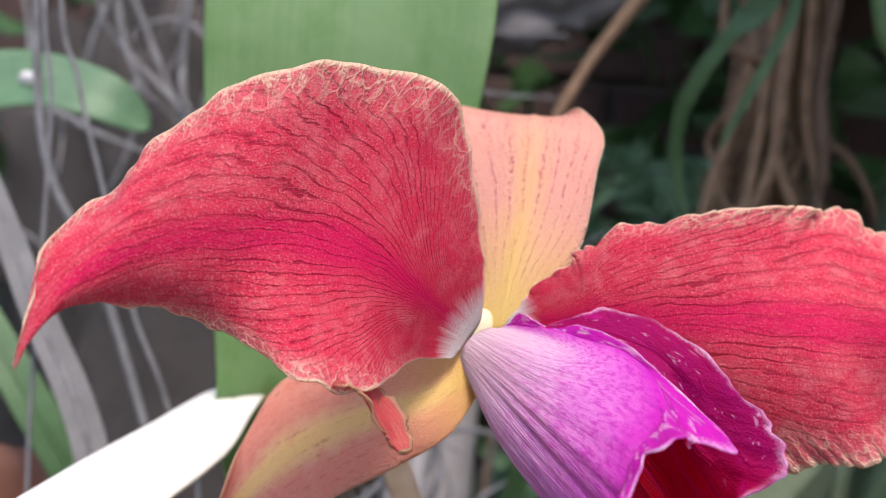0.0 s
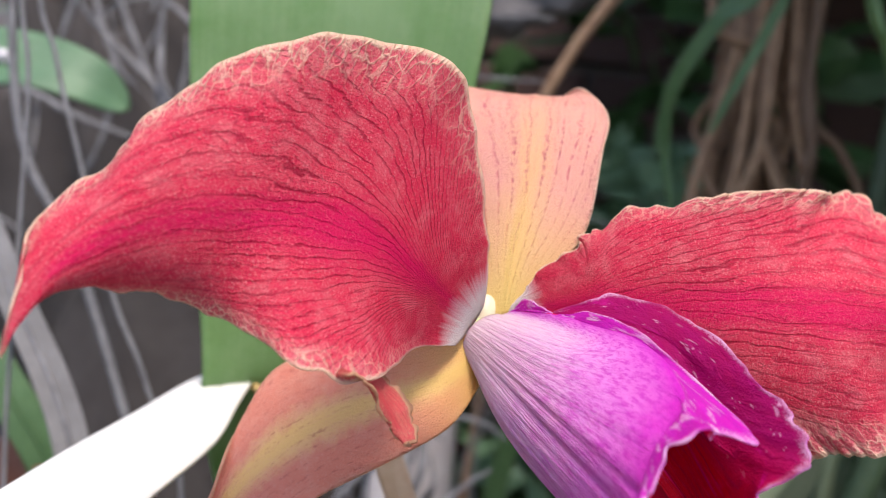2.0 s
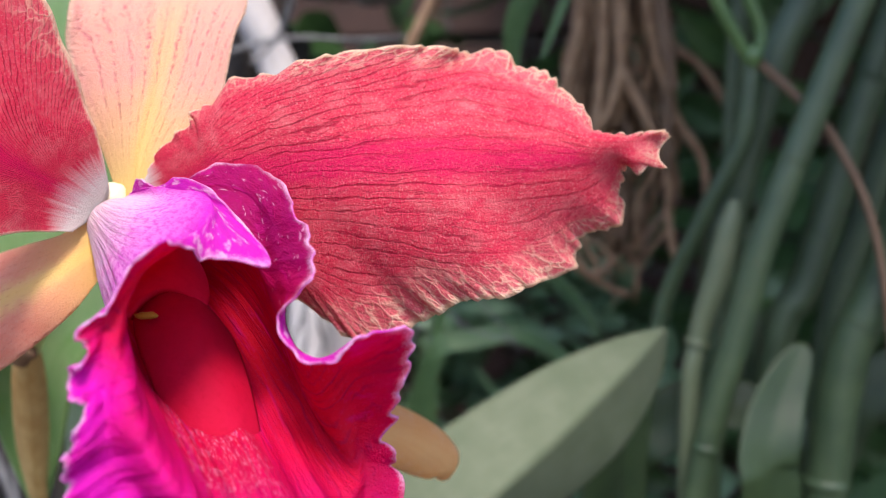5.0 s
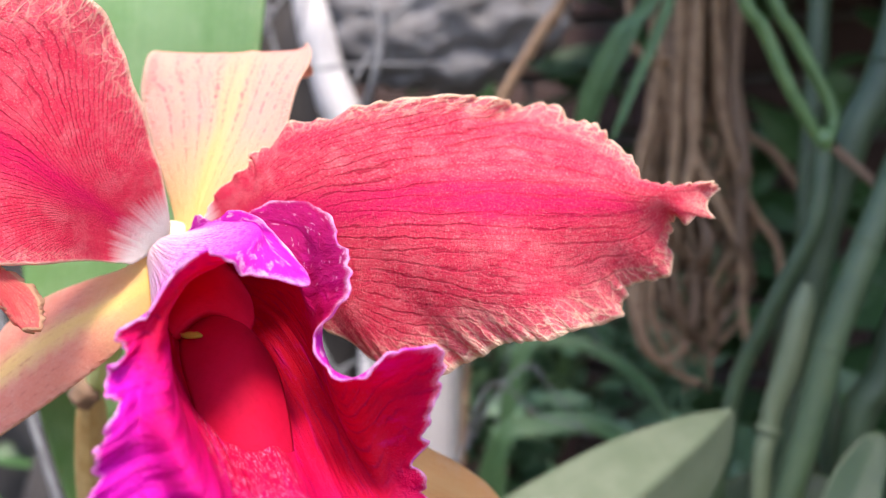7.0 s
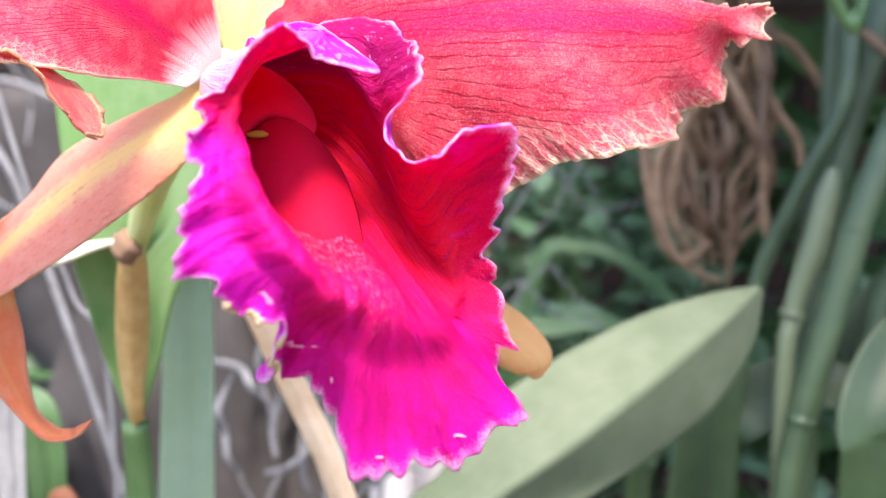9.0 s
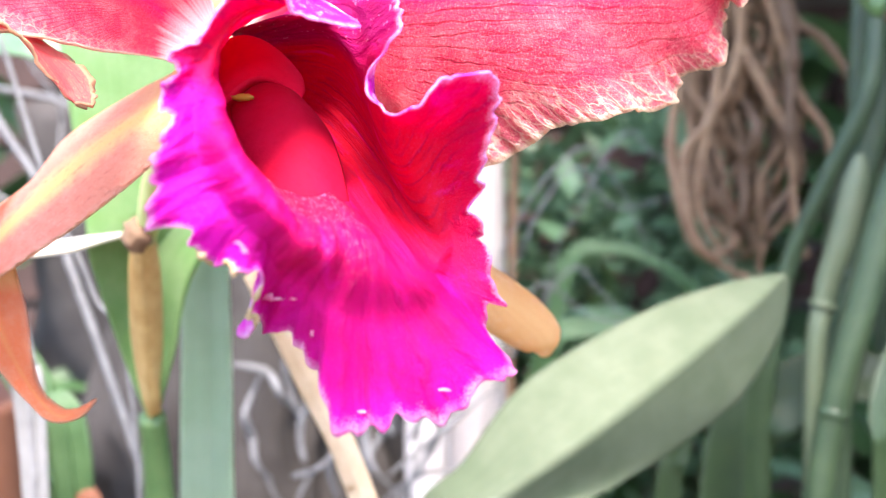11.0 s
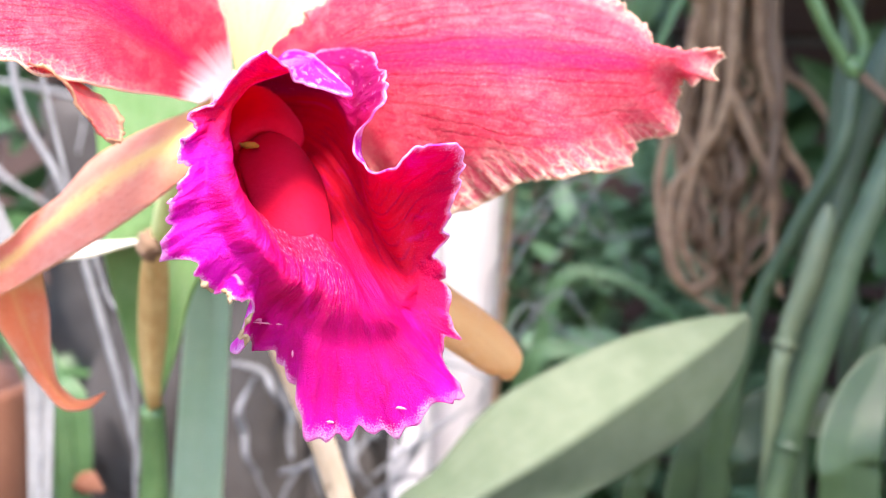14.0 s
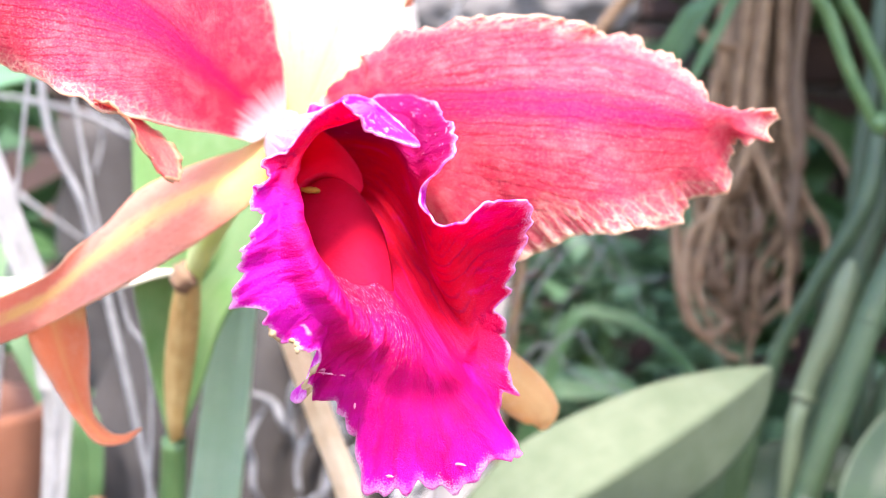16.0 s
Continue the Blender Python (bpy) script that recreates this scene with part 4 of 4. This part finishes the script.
def strap(name, line, width, facing=(0.2, -0.8, 0.55), nv=50, nu=13, thick=1.0, cup=0.15, seed=1, base=0.3):
    """A strap leaf along a line; width in the middle, cupped, with a pointed tip at the line's end."""
    p = smooth_line(line, nv)
    t = np.gradient(p, axis=0)
    side = np.cross(t, facing)
    side /= np.linalg.norm(side, axis=1, keepdims=True) + 1e-9
    up = np.cross(side, t)
    up /= np.linalg.norm(up, axis=1, keepdims=True) + 1e-9
    s = np.linspace(0, 1, nv)
    w = width / 2 * np.maximum(0.04, np.minimum(base + s * 3, 1.0) * np.sqrt(np.clip(1 - s**4, 0, 1)))
    u = np.linspace(-1, 1, nu)
    g = p[:, None] + side[:, None] * (w[:, None] * u[None])[..., None] + up[:, None] * (w[:, None] * cup * np.abs(u[None]))[..., None]
    g = g + up[:, None] * (wobble(nv, 4, seed)[:, None] * width * 0.03 * u[None])[..., None]
    uv = np.stack(np.broadcast_arrays((u[None] + 1) / 2, s[:, None]), -1)
    return shell(name, g, thick, uv)


def strap_plant(name, root, label, category, leaves, mat, group=""):
    """A clump of strap leaves that rise from one root; leaves: (line, width)."""
    e = thing(name, root, label, category, group)
    for i, (line, width) in enumerate(leaves):
        part("leaf", strap("leaf", line, width, seed=len(line) + i), mat, e)
    return e


flat("ground", (-400, 400), (-400, 400), 0.0, SOIL, "dark garden soil", "ground")
wall = new("wall_back", box_mesh("wall_back", (-2.5, 1.36, -0.02), (2.5, 1.55, 1.2)))
wall.data.materials.append(MORTAR)
tagged(wall, "old brick garden wall with pale mortar", "wall", kind="structure")

# right: green stems, vine and hanging roots
VINE = [(142.9, 260, 127.5), (156.5, 265, 99.3), (170.2, 270, 70.7), (187.3, 278, 44.6), (182.7, 280, 9.7), (163.6, 290, -34.5), (146.1, 300, -86.7)]
VINE2 = [(157.2, 270, 129.6), (173.6, 275, 95.5), (190.3, 280, 63.6), (198.1, 280, 36.6)]
climber = thing("climbing_orchid", (150, 300, -480), "green climbing stems with a pale node and a brown aerial root", "climbing plant")
part("stem", tube("stem", [(120, 255, 260)] + VINE[:4] , [3.2, 3.4, 3.6, 3.4, 3.2], n=40, sides=12), VINE_M, climber)
part("stem", tube("stem", [(130, 268, 260)] + VINE2[:3] + [(187, 279, 46)], [3.0, 3.3, 3.5, 3.2, 2.6], n=40, sides=12), VINE_M, climber)
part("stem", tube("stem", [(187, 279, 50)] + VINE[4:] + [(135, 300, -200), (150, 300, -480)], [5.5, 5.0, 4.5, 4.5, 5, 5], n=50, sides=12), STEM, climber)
part("node", blob("node", (186, 274, 50), (4.5, 4.2, 5.5), 4, 0.2), VINE_M, climber, "pale swollen node")
part("aerial_root", tube("aerial_root", [(190, 276, 46), (205, 268, 30), (222, 262, 8), (240, 255, -40), (252, 250, -140)], [2.6, 2.4, 2.2, 2.0, 1.5], n=30), ROOT, climber, "brown aerial root")
for i, (pts, r) in enumerate([([(262, 300, 300), (224, 300, 104), (203, 300, 50), (184, 300, -20), (172, 300, -105), (165, 300, -480)], 9),
                              ([(290, 240, 300), (250, 245, 140), (212, 250, 34), (193, 250, -17), (178, 250, -68), (152, 250, -200), (140, 250, -480)], 7),
                              ([(300, 300, 200), (250, 310, 30), (225, 310, -60), (205, 310, -130), (195, 310, -480)], 9),
                              ([(330, 260, 260), (280, 265, 60), (250, 268, -50), (225, 270, -140), (210, 270, -480)], 11),
                              ([(340, 330, 260), (300, 335, 100), (262, 338, -30), (240, 340, -140), (230, 340, -480)], 8),
                              ([(200, 340, 300), (196, 340, 120), (192, 345, 0), (205, 345, -110), (210, 345, -480)], 6)]):
    st = thing("cane", pts[-1], "dark green smooth leaning cane", "cane", "canes")
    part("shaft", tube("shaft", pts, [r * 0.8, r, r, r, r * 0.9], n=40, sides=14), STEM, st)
    q = smooth_line(pts, 40)
    for j in (9, 17, 24, 30):
        part("joint", tube("joint", [q[j] - (q[j + 1] - q[j]) * 0.12, q[j], q[j] + (q[j + 1] - q[j]) * 0.12], [r * 0.98, r * 1.1, r * 0.98], n=5, sides=14), STEM, st, "paler ring at a joint")
PALE_CANE = [(160.4, 270, -88), (169, 270, -58.4), (175, 270, -31.7), (177.4, 270, -18.4)]
pale = thing("young_cane", (152, 262, -480), "short pale green young cane", "cane")
part("shaft", tube("shaft", [(152, 262, -480), (155, 265, -150)] + PALE_CANE, [4, 4.5, 5, 6.5, 6, 2.5], n=40, sides=12), LEAF_PALE, pale)
for q in (PALE_CANE[0], PALE_CANE[1]):
    part("joint", tube("joint", [(q[0] - 0.4, q[1], q[2] - 1.5), q, (q[0] + 0.4, q[1], q[2] + 1.5)], [6.0, 6.7, 6.0], n=7, sides=14), LEAF_PALE, pale, "darker ring at a joint")

bundle = thing("root_bundle", (140, 410, 320), "tangled bundle of brown hanging aerial roots", "roots")


def hanging_root(i):
    """One root of the bundle: straight above, swinging out into the tangle and curling in again below."""
    r = np.random.default_rng(300 + i)
    x0, y0 = 116 + 42 * r.random(), r.uniform(392, 430)
    swing = r.uniform(-26, 14)
    end = r.uniform(-84, -52)
    pts = [(x0, y0, 320), (x0 + r.normal(0, 4), y0, 190), (x0 + r.normal(0, 6), y0 + r.normal(0, 6), 95)]
    for f in (0.18, 0.36, 0.54, 0.72, 0.88, 1.0):
        bow = math.sin(math.pi * min(1, f * 1.12)) * swing
        pts.append((x0 + bow + (136 - x0) * f * 0.35 + r.normal(0, 5.5), y0 + r.normal(0, 7), 80 + (end - 80) * f + r.normal(0, 4)))
    thick = r.choice([1.1, 1.6, 2.4, 3.4], p=[0.3, 0.3, 0.25, 0.15])
    return tube("root", pts, [thick, thick * r.uniform(0.9, 1.3), thick * r.uniform(0.8, 1.4), thick, 0.5], n=56, sides=7, rough=0.25, seed=i)


for i in range(40):
    part("root", hanging_root(i), ROOT, bundle)
LOOPS = [[(122, 396, 320), (120, 396, 150), (112, 392, 80), (102, 388, 35), (96, 386, -1), (99, 386, -30), (107, 388, -61), (124, 392, -76), (141, 394, -84)],
         [(136, 394, 320), (137, 394, 150), (135, 388, 62), (150, 386, 24), (163, 388, -7), (165, 390, -44), (172, 392, -72)],
         [(140, 394, 320), (138, 392, 130), (134, 386, 45), (117, 384, 4), (111, 384, -40), (125, 388, -72)],
         [(150, 398, 320), (152, 398, 130), (164, 396, 71), (183, 396, 53), (200, 396, 26), (212, 398, -10)],
         [(146, 398, 320), (150, 396, 110), (162, 394, 44), (170, 394, 20), (184, 394, -1), (188, 396, -30)],
         [(128, 396, 320), (127, 392, 120), (121, 384, 20), (104, 382, -10), (106, 382, -50), (118, 386, -70), (134, 388, -60)]]
for i, pts in enumerate(LOOPS):
    part("root", tube("root", pts, [2.8, 3.2, 3.4, 3.2, 2.6, 1.8], n=64, sides=9, rough=0.16, seed=60 + i), ROOT, bundle)
part("root", tube("root", [(99, 392, 165), (98, 391, 128), (103, 390, 114), (116, 390, 109), (130, 394, 112), (131, 396, 150), (130, 396, 320)], [2.2, 2.8, 3.2, 3.2, 3.2, 3.2], n=48), ROOT, bundle, "root bent into a hook")

STRAP_A = [(114.7, 320, 148.6), (89, 330, 110.3), (72, 340, 73.5), (73.9, 350, 39.4), (84.1, 350, 2)]
STRAP_B = [(118.2, 300, 145.4), (109.8, 300, 108.6), (97.6, 300, 79.5), (86.5, 300, 51.4)]
STRAP_C = [(113.3, 370, 154.1), (102.2, 370, 128.4), (87.8, 370, 99.5), (76.5, 380, 71.4), (73.3, 380, 38.2)]
strap_plant("hanging_leaf", (130, 330, 330), "dark green hanging strap leaves", "leaves", [([(150, 320, 330)] + STRAP_A, 9), ([(140, 310, 330)] + STRAP_B, 6), ([(140, 350, 330)] + STRAP_C, 7)], LEAF_MIDS)
STRAP_D = [(26.8, 500, -83.1), (58.8, 500, -70.5), (90.3, 490, -80.8), (116.7, 480, -102.3), (131.9, 480, -128.8)]
STRAP_E = [(18.1, 420, -131.8), (46.8, 420, -116.6), (75.1, 420, -114), (103.2, 420, -129.2), (124, 420, -149.7)]
STRAP_F = [(124.4, 300, -163.4), (149.3, 300, -137.1), (174.5, 300, -126.2), (202.8, 300, -132.9), (231.1, 300, -151.2)]
STRAP_G = [(183.6, 220, -154.5), (182.4, 220, -129.2), (190.3, 230, -104.9), (203.4, 240, -82.1)]
STRAP_H = [(89.7, 300, -184.9), (94.9, 300, -166), (101.5, 300, -147)]
STRAP_I = [(129.5, 260, -135.6), (134.4, 260, -108.5), (140.6, 260, -87.1)]
STRAP_J = [(267.9, 400, -178.2), (290.7, 400, -143.8), (325.4, 400, -123.8), (361.4, 400, -118.5)]
strap_plant("low_strap_plant", (20, 500, -480), "green arching strap leaves low in the bed", "foliage", [([(15, 480, -480), (0, 440, -240)] + STRAP_E, 14), ([(20, 500, -480), (10, 500, -200)] + STRAP_D, 12)], LEAF_MIDS)
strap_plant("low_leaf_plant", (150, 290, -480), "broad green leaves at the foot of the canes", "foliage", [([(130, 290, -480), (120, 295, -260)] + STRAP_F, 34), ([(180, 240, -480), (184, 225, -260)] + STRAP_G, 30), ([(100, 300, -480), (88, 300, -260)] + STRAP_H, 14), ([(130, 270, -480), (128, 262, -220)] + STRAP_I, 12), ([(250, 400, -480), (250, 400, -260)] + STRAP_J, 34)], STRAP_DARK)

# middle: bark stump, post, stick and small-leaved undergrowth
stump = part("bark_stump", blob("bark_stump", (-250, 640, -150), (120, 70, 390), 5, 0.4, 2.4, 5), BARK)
tagged(stump, "dark weathered bark stump", "stump")
log = part("mossy_log", blob("mossy_log", (-45, 550, 172), (95, 40, 58), 9, 0.22, 2.2, 5), BARK_PALE)
tagged(log, "grey-brown rough mossy log lying on the stump", "log")
POST = [(-123.8, 460, 201.2), (-106.8, 460, 118.5), (-85, 465, 60), (-72, 470, 0), (-72, 475, -120)]
post = part("pale_post", tube("pale_post", [POST[0][:2] + (330,)] + POST + [(POST[-1][0] - 5, POST[-1][1], -480)], [11, 12, 13, 14, 14, 14], n=40, sides=18, rough=0.12, seed=4), WHITE)
tagged(post, "pale grey-white leaning post", "post")
pillar = part("garden_post", lathe("garden_post", (-54, 570, -480), [(0, 0), (31, 0), (30, 40), (27, 300), (27.5, 500), (26, 515), (21, 520), (0, 522)]), LIME)
tagged(pillar, "whitewashed garden post among the undergrowth", "post")
stone = part("pale_stone", blob("pale_stone", (-55, 660, -420), (70, 50, 66), 12, 0.2, 1.5, 4), WHITE)
tagged(stone, "pale rounded stone on the soil", "stone")
STICK2 = [(63.9, 420, 168.6), (42.7, 420, 130.1), (21.3, 420, 94.8), (3.3, 420, 48.3)]
stick = part("dry_stick", tube("dry_stick", [(95, 425, 300)] + STICK2 + [(-8, 470, -60), (-30, 520, -480)], [4.5, 4.5, 4, 3.6, 3, 3], n=40, rough=0.15), ROOT)
tagged(stick, "slanting dry brown stick", "stick")


def undergrowth(name, boxes, mat, label, seed):
    """Many small folded leaves on short stalks, scattered in boxes (centre, half size, count, leaf length)."""
    r = np.random.default_rng(seed)
    vs, fs = [], []
    for centre, half, count, size in boxes:
        for _ in range(count):
            c = np.array(centre) + r.uniform(-1, 1, 3) * np.array(half)
            d = r.normal(0, 1, 3)
            d[2] = abs(d[2]) * 0.4
            d /= np.linalg.norm(d)
            side = np.cross(d, r.normal(0, 1, 3))
            side /= np.linalg.norm(side)
            up = np.cross(side, d)
            length, w = size * r.uniform(0.6, 1.3), size * r.uniform(0.16, 0.32)
            k = len(vs)
            pts = []
            for s, ww in ((0, 0.05), (0.3, 0.9), (0.6, 1.0), (0.85, 0.55), (1, 0.0)):
                mid = c + d * length * s - up * length * 0.25 * s * s
                pts += [mid + side * w * ww + up * w * 0.3 * ww, mid, mid - side * w * ww + up * w * 0.3 * ww]
            vs += place(pts).tolist()
            for a in range(4):
                b = k + a * 3
                fs += [[b, b + 1, b + 4, b + 3], [b + 1, b + 2, b + 5, b + 4]]
    me = bpy.data.meshes.new(name)
    me.from_pydata(vs, [], fs)
    me.update()
    me.materials.append(mat)
    return tagged(new(name, me), label, "foliage", kind="stuff")


undergrowth("undergrowth", [((60, 640, -60), (100, 60, 100), 420, 34), ((60, 650, -330), (160, 90, 150), 200, 60)], LEAF_MID, "small green leaves of low undergrowth", 31)
# filler leaves added to darken the gaps at the back and sides
undergrowth("dark_foliage", [((150, 800, 60), (420, 90, 420), 420, 90), ((420, 600, -260), (160, 120, 220), 160, 80), ((-420, 640, 60), (160, 120, 500), 220, 90)], LEAF_SHADE_DARK, "dense foliage filling the back, shade put into its dark colour", 37)

for i in range(5):
    r = np.random.default_rng(700 + i)
    x, z, y = r.uniform(15, 70), r.uniform(-110, 10), r.uniform(360, 420)
    w = part("thread", tube("thread", [(x - 60 + r.normal(0, 8), y + 60, -480), (x - 50, y + 30, z - 120), (x - 30 + r.normal(0, 8), y, z - 45), (x + r.normal(0, 6), y, z), (x + 22, y + r.normal(0, 6), z - r.uniform(8, 30)), (x + 50 + r.normal(0, 8), y, z - r.uniform(10, 60))], [0.4, 0.5, 0.7, 0.6, 0.4], n=40, sides=6), GREY)
    tagged(w, "pale thin root looping through the undergrowth", "root", "loose pale roots")

# left: threads, leaves and a web of grey roots
tangle = thing("root_tangle", (-150, 470, -100), "tangle of grey dry aerial roots over the bark", "roots")
for i in range(110):
    r = np.random.default_rng(900 + i)
    x, z, y = r.uniform(-330, -70), r.uniform(-300, 230), r.uniform(380, 440)
    if i < 34:
        x, z, y = r.uniform(-130, -45), r.uniform(-250, -100), r.uniform(300, 350)
    if i >= 34 and z < -50 and x < -135:
        continue
    a = r.normal(math.pi / 2, 0.6)
    d = np.array([math.cos(a), math.sin(a)])
    step = r.uniform(15, 42) if i >= 34 else r.uniform(9, 16)
    pts, turn = [], r.normal(0, 0.15)
    for s in range(6):
        pts.append((x, y + r.normal(0, 5), z))
        d = np.array([d[0] * math.cos(turn) - d[1] * math.sin(turn), d[0] * math.sin(turn) + d[1] * math.cos(turn)])
        turn += r.normal(0, 0.16)
        x, z = x + d[0] * step, z + d[1] * step
    part("root", tube("root", pts, [r.uniform(0.8, 1.6), r.uniform(1.0, 2.6), 0.7], n=24, sides=6, seed=i), GREY, tangle)
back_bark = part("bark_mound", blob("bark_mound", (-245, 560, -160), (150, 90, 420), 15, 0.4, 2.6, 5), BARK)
tagged(back_bark, "dark root-covered bark mound", "stump")
WIRE_A = [(-196.7, 140, 100.5), (-191.9, 140, 47), (-192.3, 140, -4.1), (-194.2, 140, -79.1), (-193.8, 140, -133.6)]
WIRE_B = [(-200, 160, 103.9), (-190.5, 160, 54.6), (-179.7, 160, 17.8), (-163.2, 160, -35.1), (-147.4, 160, -70.6), (-129.8, 160, -134.8)]
WIRE_C = [(-226, 200, 53), (-194.3, 200, -26.8), (-168.8, 200, -95.8), (-144.6, 200, -168.1), (-126.8, 200, -224.1)]
for pts, r in ((WIRE_A, 0.9), (WIRE_B, 1.0), (WIRE_C, 2.0)):
    w = part("thread", tube("thread", [pts[0][:2] + (320,)] + pts + [(pts[-1][0], pts[-1][1], -480)], [r, r], n=60, sides=6), GREY)
    tagged(w, "thin grey hanging aerial root", "root", "grey aerial roots")
SPOTLEAF = [(-314.6, 250, 33), (-280.8, 250, 49.4), (-247, 250, 54.6), (-215.8, 250, 48.9), (-196.5, 260, 37)]
e = strap_plant("spotted_leaf_plant", (-330, 270, -480), "green leaf with two pale specks", "foliage", [([(-330, 270, -480), (-350, 270, -120)] + SPOTLEAF, 36)], LEAF_COOL)
for c, s in (((-252, 247, 56), (6, 2, 3)), ((-273, 246, 54), (3.5, 2, 2.5))):
    part("speck", blob("speck", c, s, 3, 0.4), WHITE, e, "pale speck")
GREYLEAF = [(-214.8, 130, 30.3), (-202.9, 130, 0), (-188.6, 130, -32.6), (-171.9, 130, -65.4), (-162.9, 130, -95), (-157.1, 130, -147.8)]
dry_leaf = strap_plant("bleached_leaf_plant", (-155, 130, -480), "dry bleached grey leaf", "dry leaf", [([(-155, 130, -480)] + GREYLEAF[::-1], 13)], DRY_GREY)
part("midrib", tube("midrib", [(x, y - 0.6, z) for x, y, z in [(-155, 130, -480)] + GREYLEAF[::-1]], [1.4, 1.2, 1.0, 0.4], n=50, sides=8), GREY, dry_leaf)
LOWLEFT = [(-283.8, 220, -18.8), (-252.8, 210, -51.6), (-222.5, 200, -88.2), (-200.1, 200, -122.3), (-182.1, 200, -170.6)]
shaded = strap_plant("shaded_leaf_plant", (-190, 210, -480), "green leaf in the shade", "foliage", [([(-190, 210, -480)] + LOWLEFT[::-1], 19)], LEAF_MIDS)
part("midrib", tube("midrib", [(x, y - 1.0, z) for x, y, z in [(-190, 210, -480)] + LOWLEFT[::-1]], [1.2, 1.0, 0.8, 0.3], n=50, sides=8), LEAF_MIDS, shaded)

clay_pot = thing("flower_pot", (-262, 160, -480), "orange-brown terracotta flower pot standing on soil", "pot")
part("body", lathe("body", (-262, 160, -480), [(0, 0), (50, 0), (66.5, 282), (63, 284), (62, 270), (0, 252)]), CLAY, clay_pot)
part("rim", lathe("rim", (-262, 160, -480), [(64, 283), (74, 285), (75, 300), (74.5, 356), (72, 360), (66, 360), (64, 350), (64, 283)]), CLAY, clay_pot, "thick terracotta rim")
for c in ((-176, 200, -172), (-186, 205, -190)):
    fl = part("fallen_leaf", blade("fallen_leaf", [(c[0] - 10, c[1], c[2]), (c[0], c[1] - 2, c[2] + 3), (c[0] + 10, c[1], c[2] - 3)], [(c[0] - 10, c[1], c[2]), (c[0] + 1, c[1] + 2, c[2] + 7), (c[0] + 10, c[1], c[2] - 3)], [(c[0] - 10, c[1], c[2]), (c[0] - 1, c[1] - 3, c[2] - 4), (c[0] + 10, c[1], c[2] - 3)], 16, 9, 0.6, seed=5), CLAY)
    tagged(fl, "withered orange petal caught in the roots", "petal", "withered petals")

# unseen roof and side walls, added to keep light off the bed
for name, lo, hi, lab, mat in [("added_shade_roof", (0.065, 0.22, 0.86), (1.8, 1.34, 0.91), "unseen roof added to shade the bed", BARK), ("added_wall_left", (-1.75, 0.5, -0.02), (-1.6, 1.36, 1.2), "unseen side wall added to close off light", MORTAR), ("added_wall_right", (1.6, 0.5, -0.02), (1.75, 1.36, 1.2), "unseen side wall added to close off light", MORTAR)]:
    ob = new(name, box_mesh(name, lo, hi))
    ob.data.materials.append(mat)
    tagged(ob, lab, "wall" if "wall" in name else "roof", kind="structure")

# bricks, proud of the mortar
sizes = [box_mesh("brick", (-0.105, -0.012, -0.0325), (0.105, 0.012, 0.0325), 0.004) for _ in range(1)]
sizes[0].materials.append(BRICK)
for row in range(15):
    for col in range(14):
        b = new("brick", sizes[0])
        b.location = (-1.0 + col * 0.22 + (0.11 if row % 2 else 0), 1.354 + 0.003 * math.sin(row * 5 + col * 3), 0.04 + row * 0.077)
        b.parent = wall
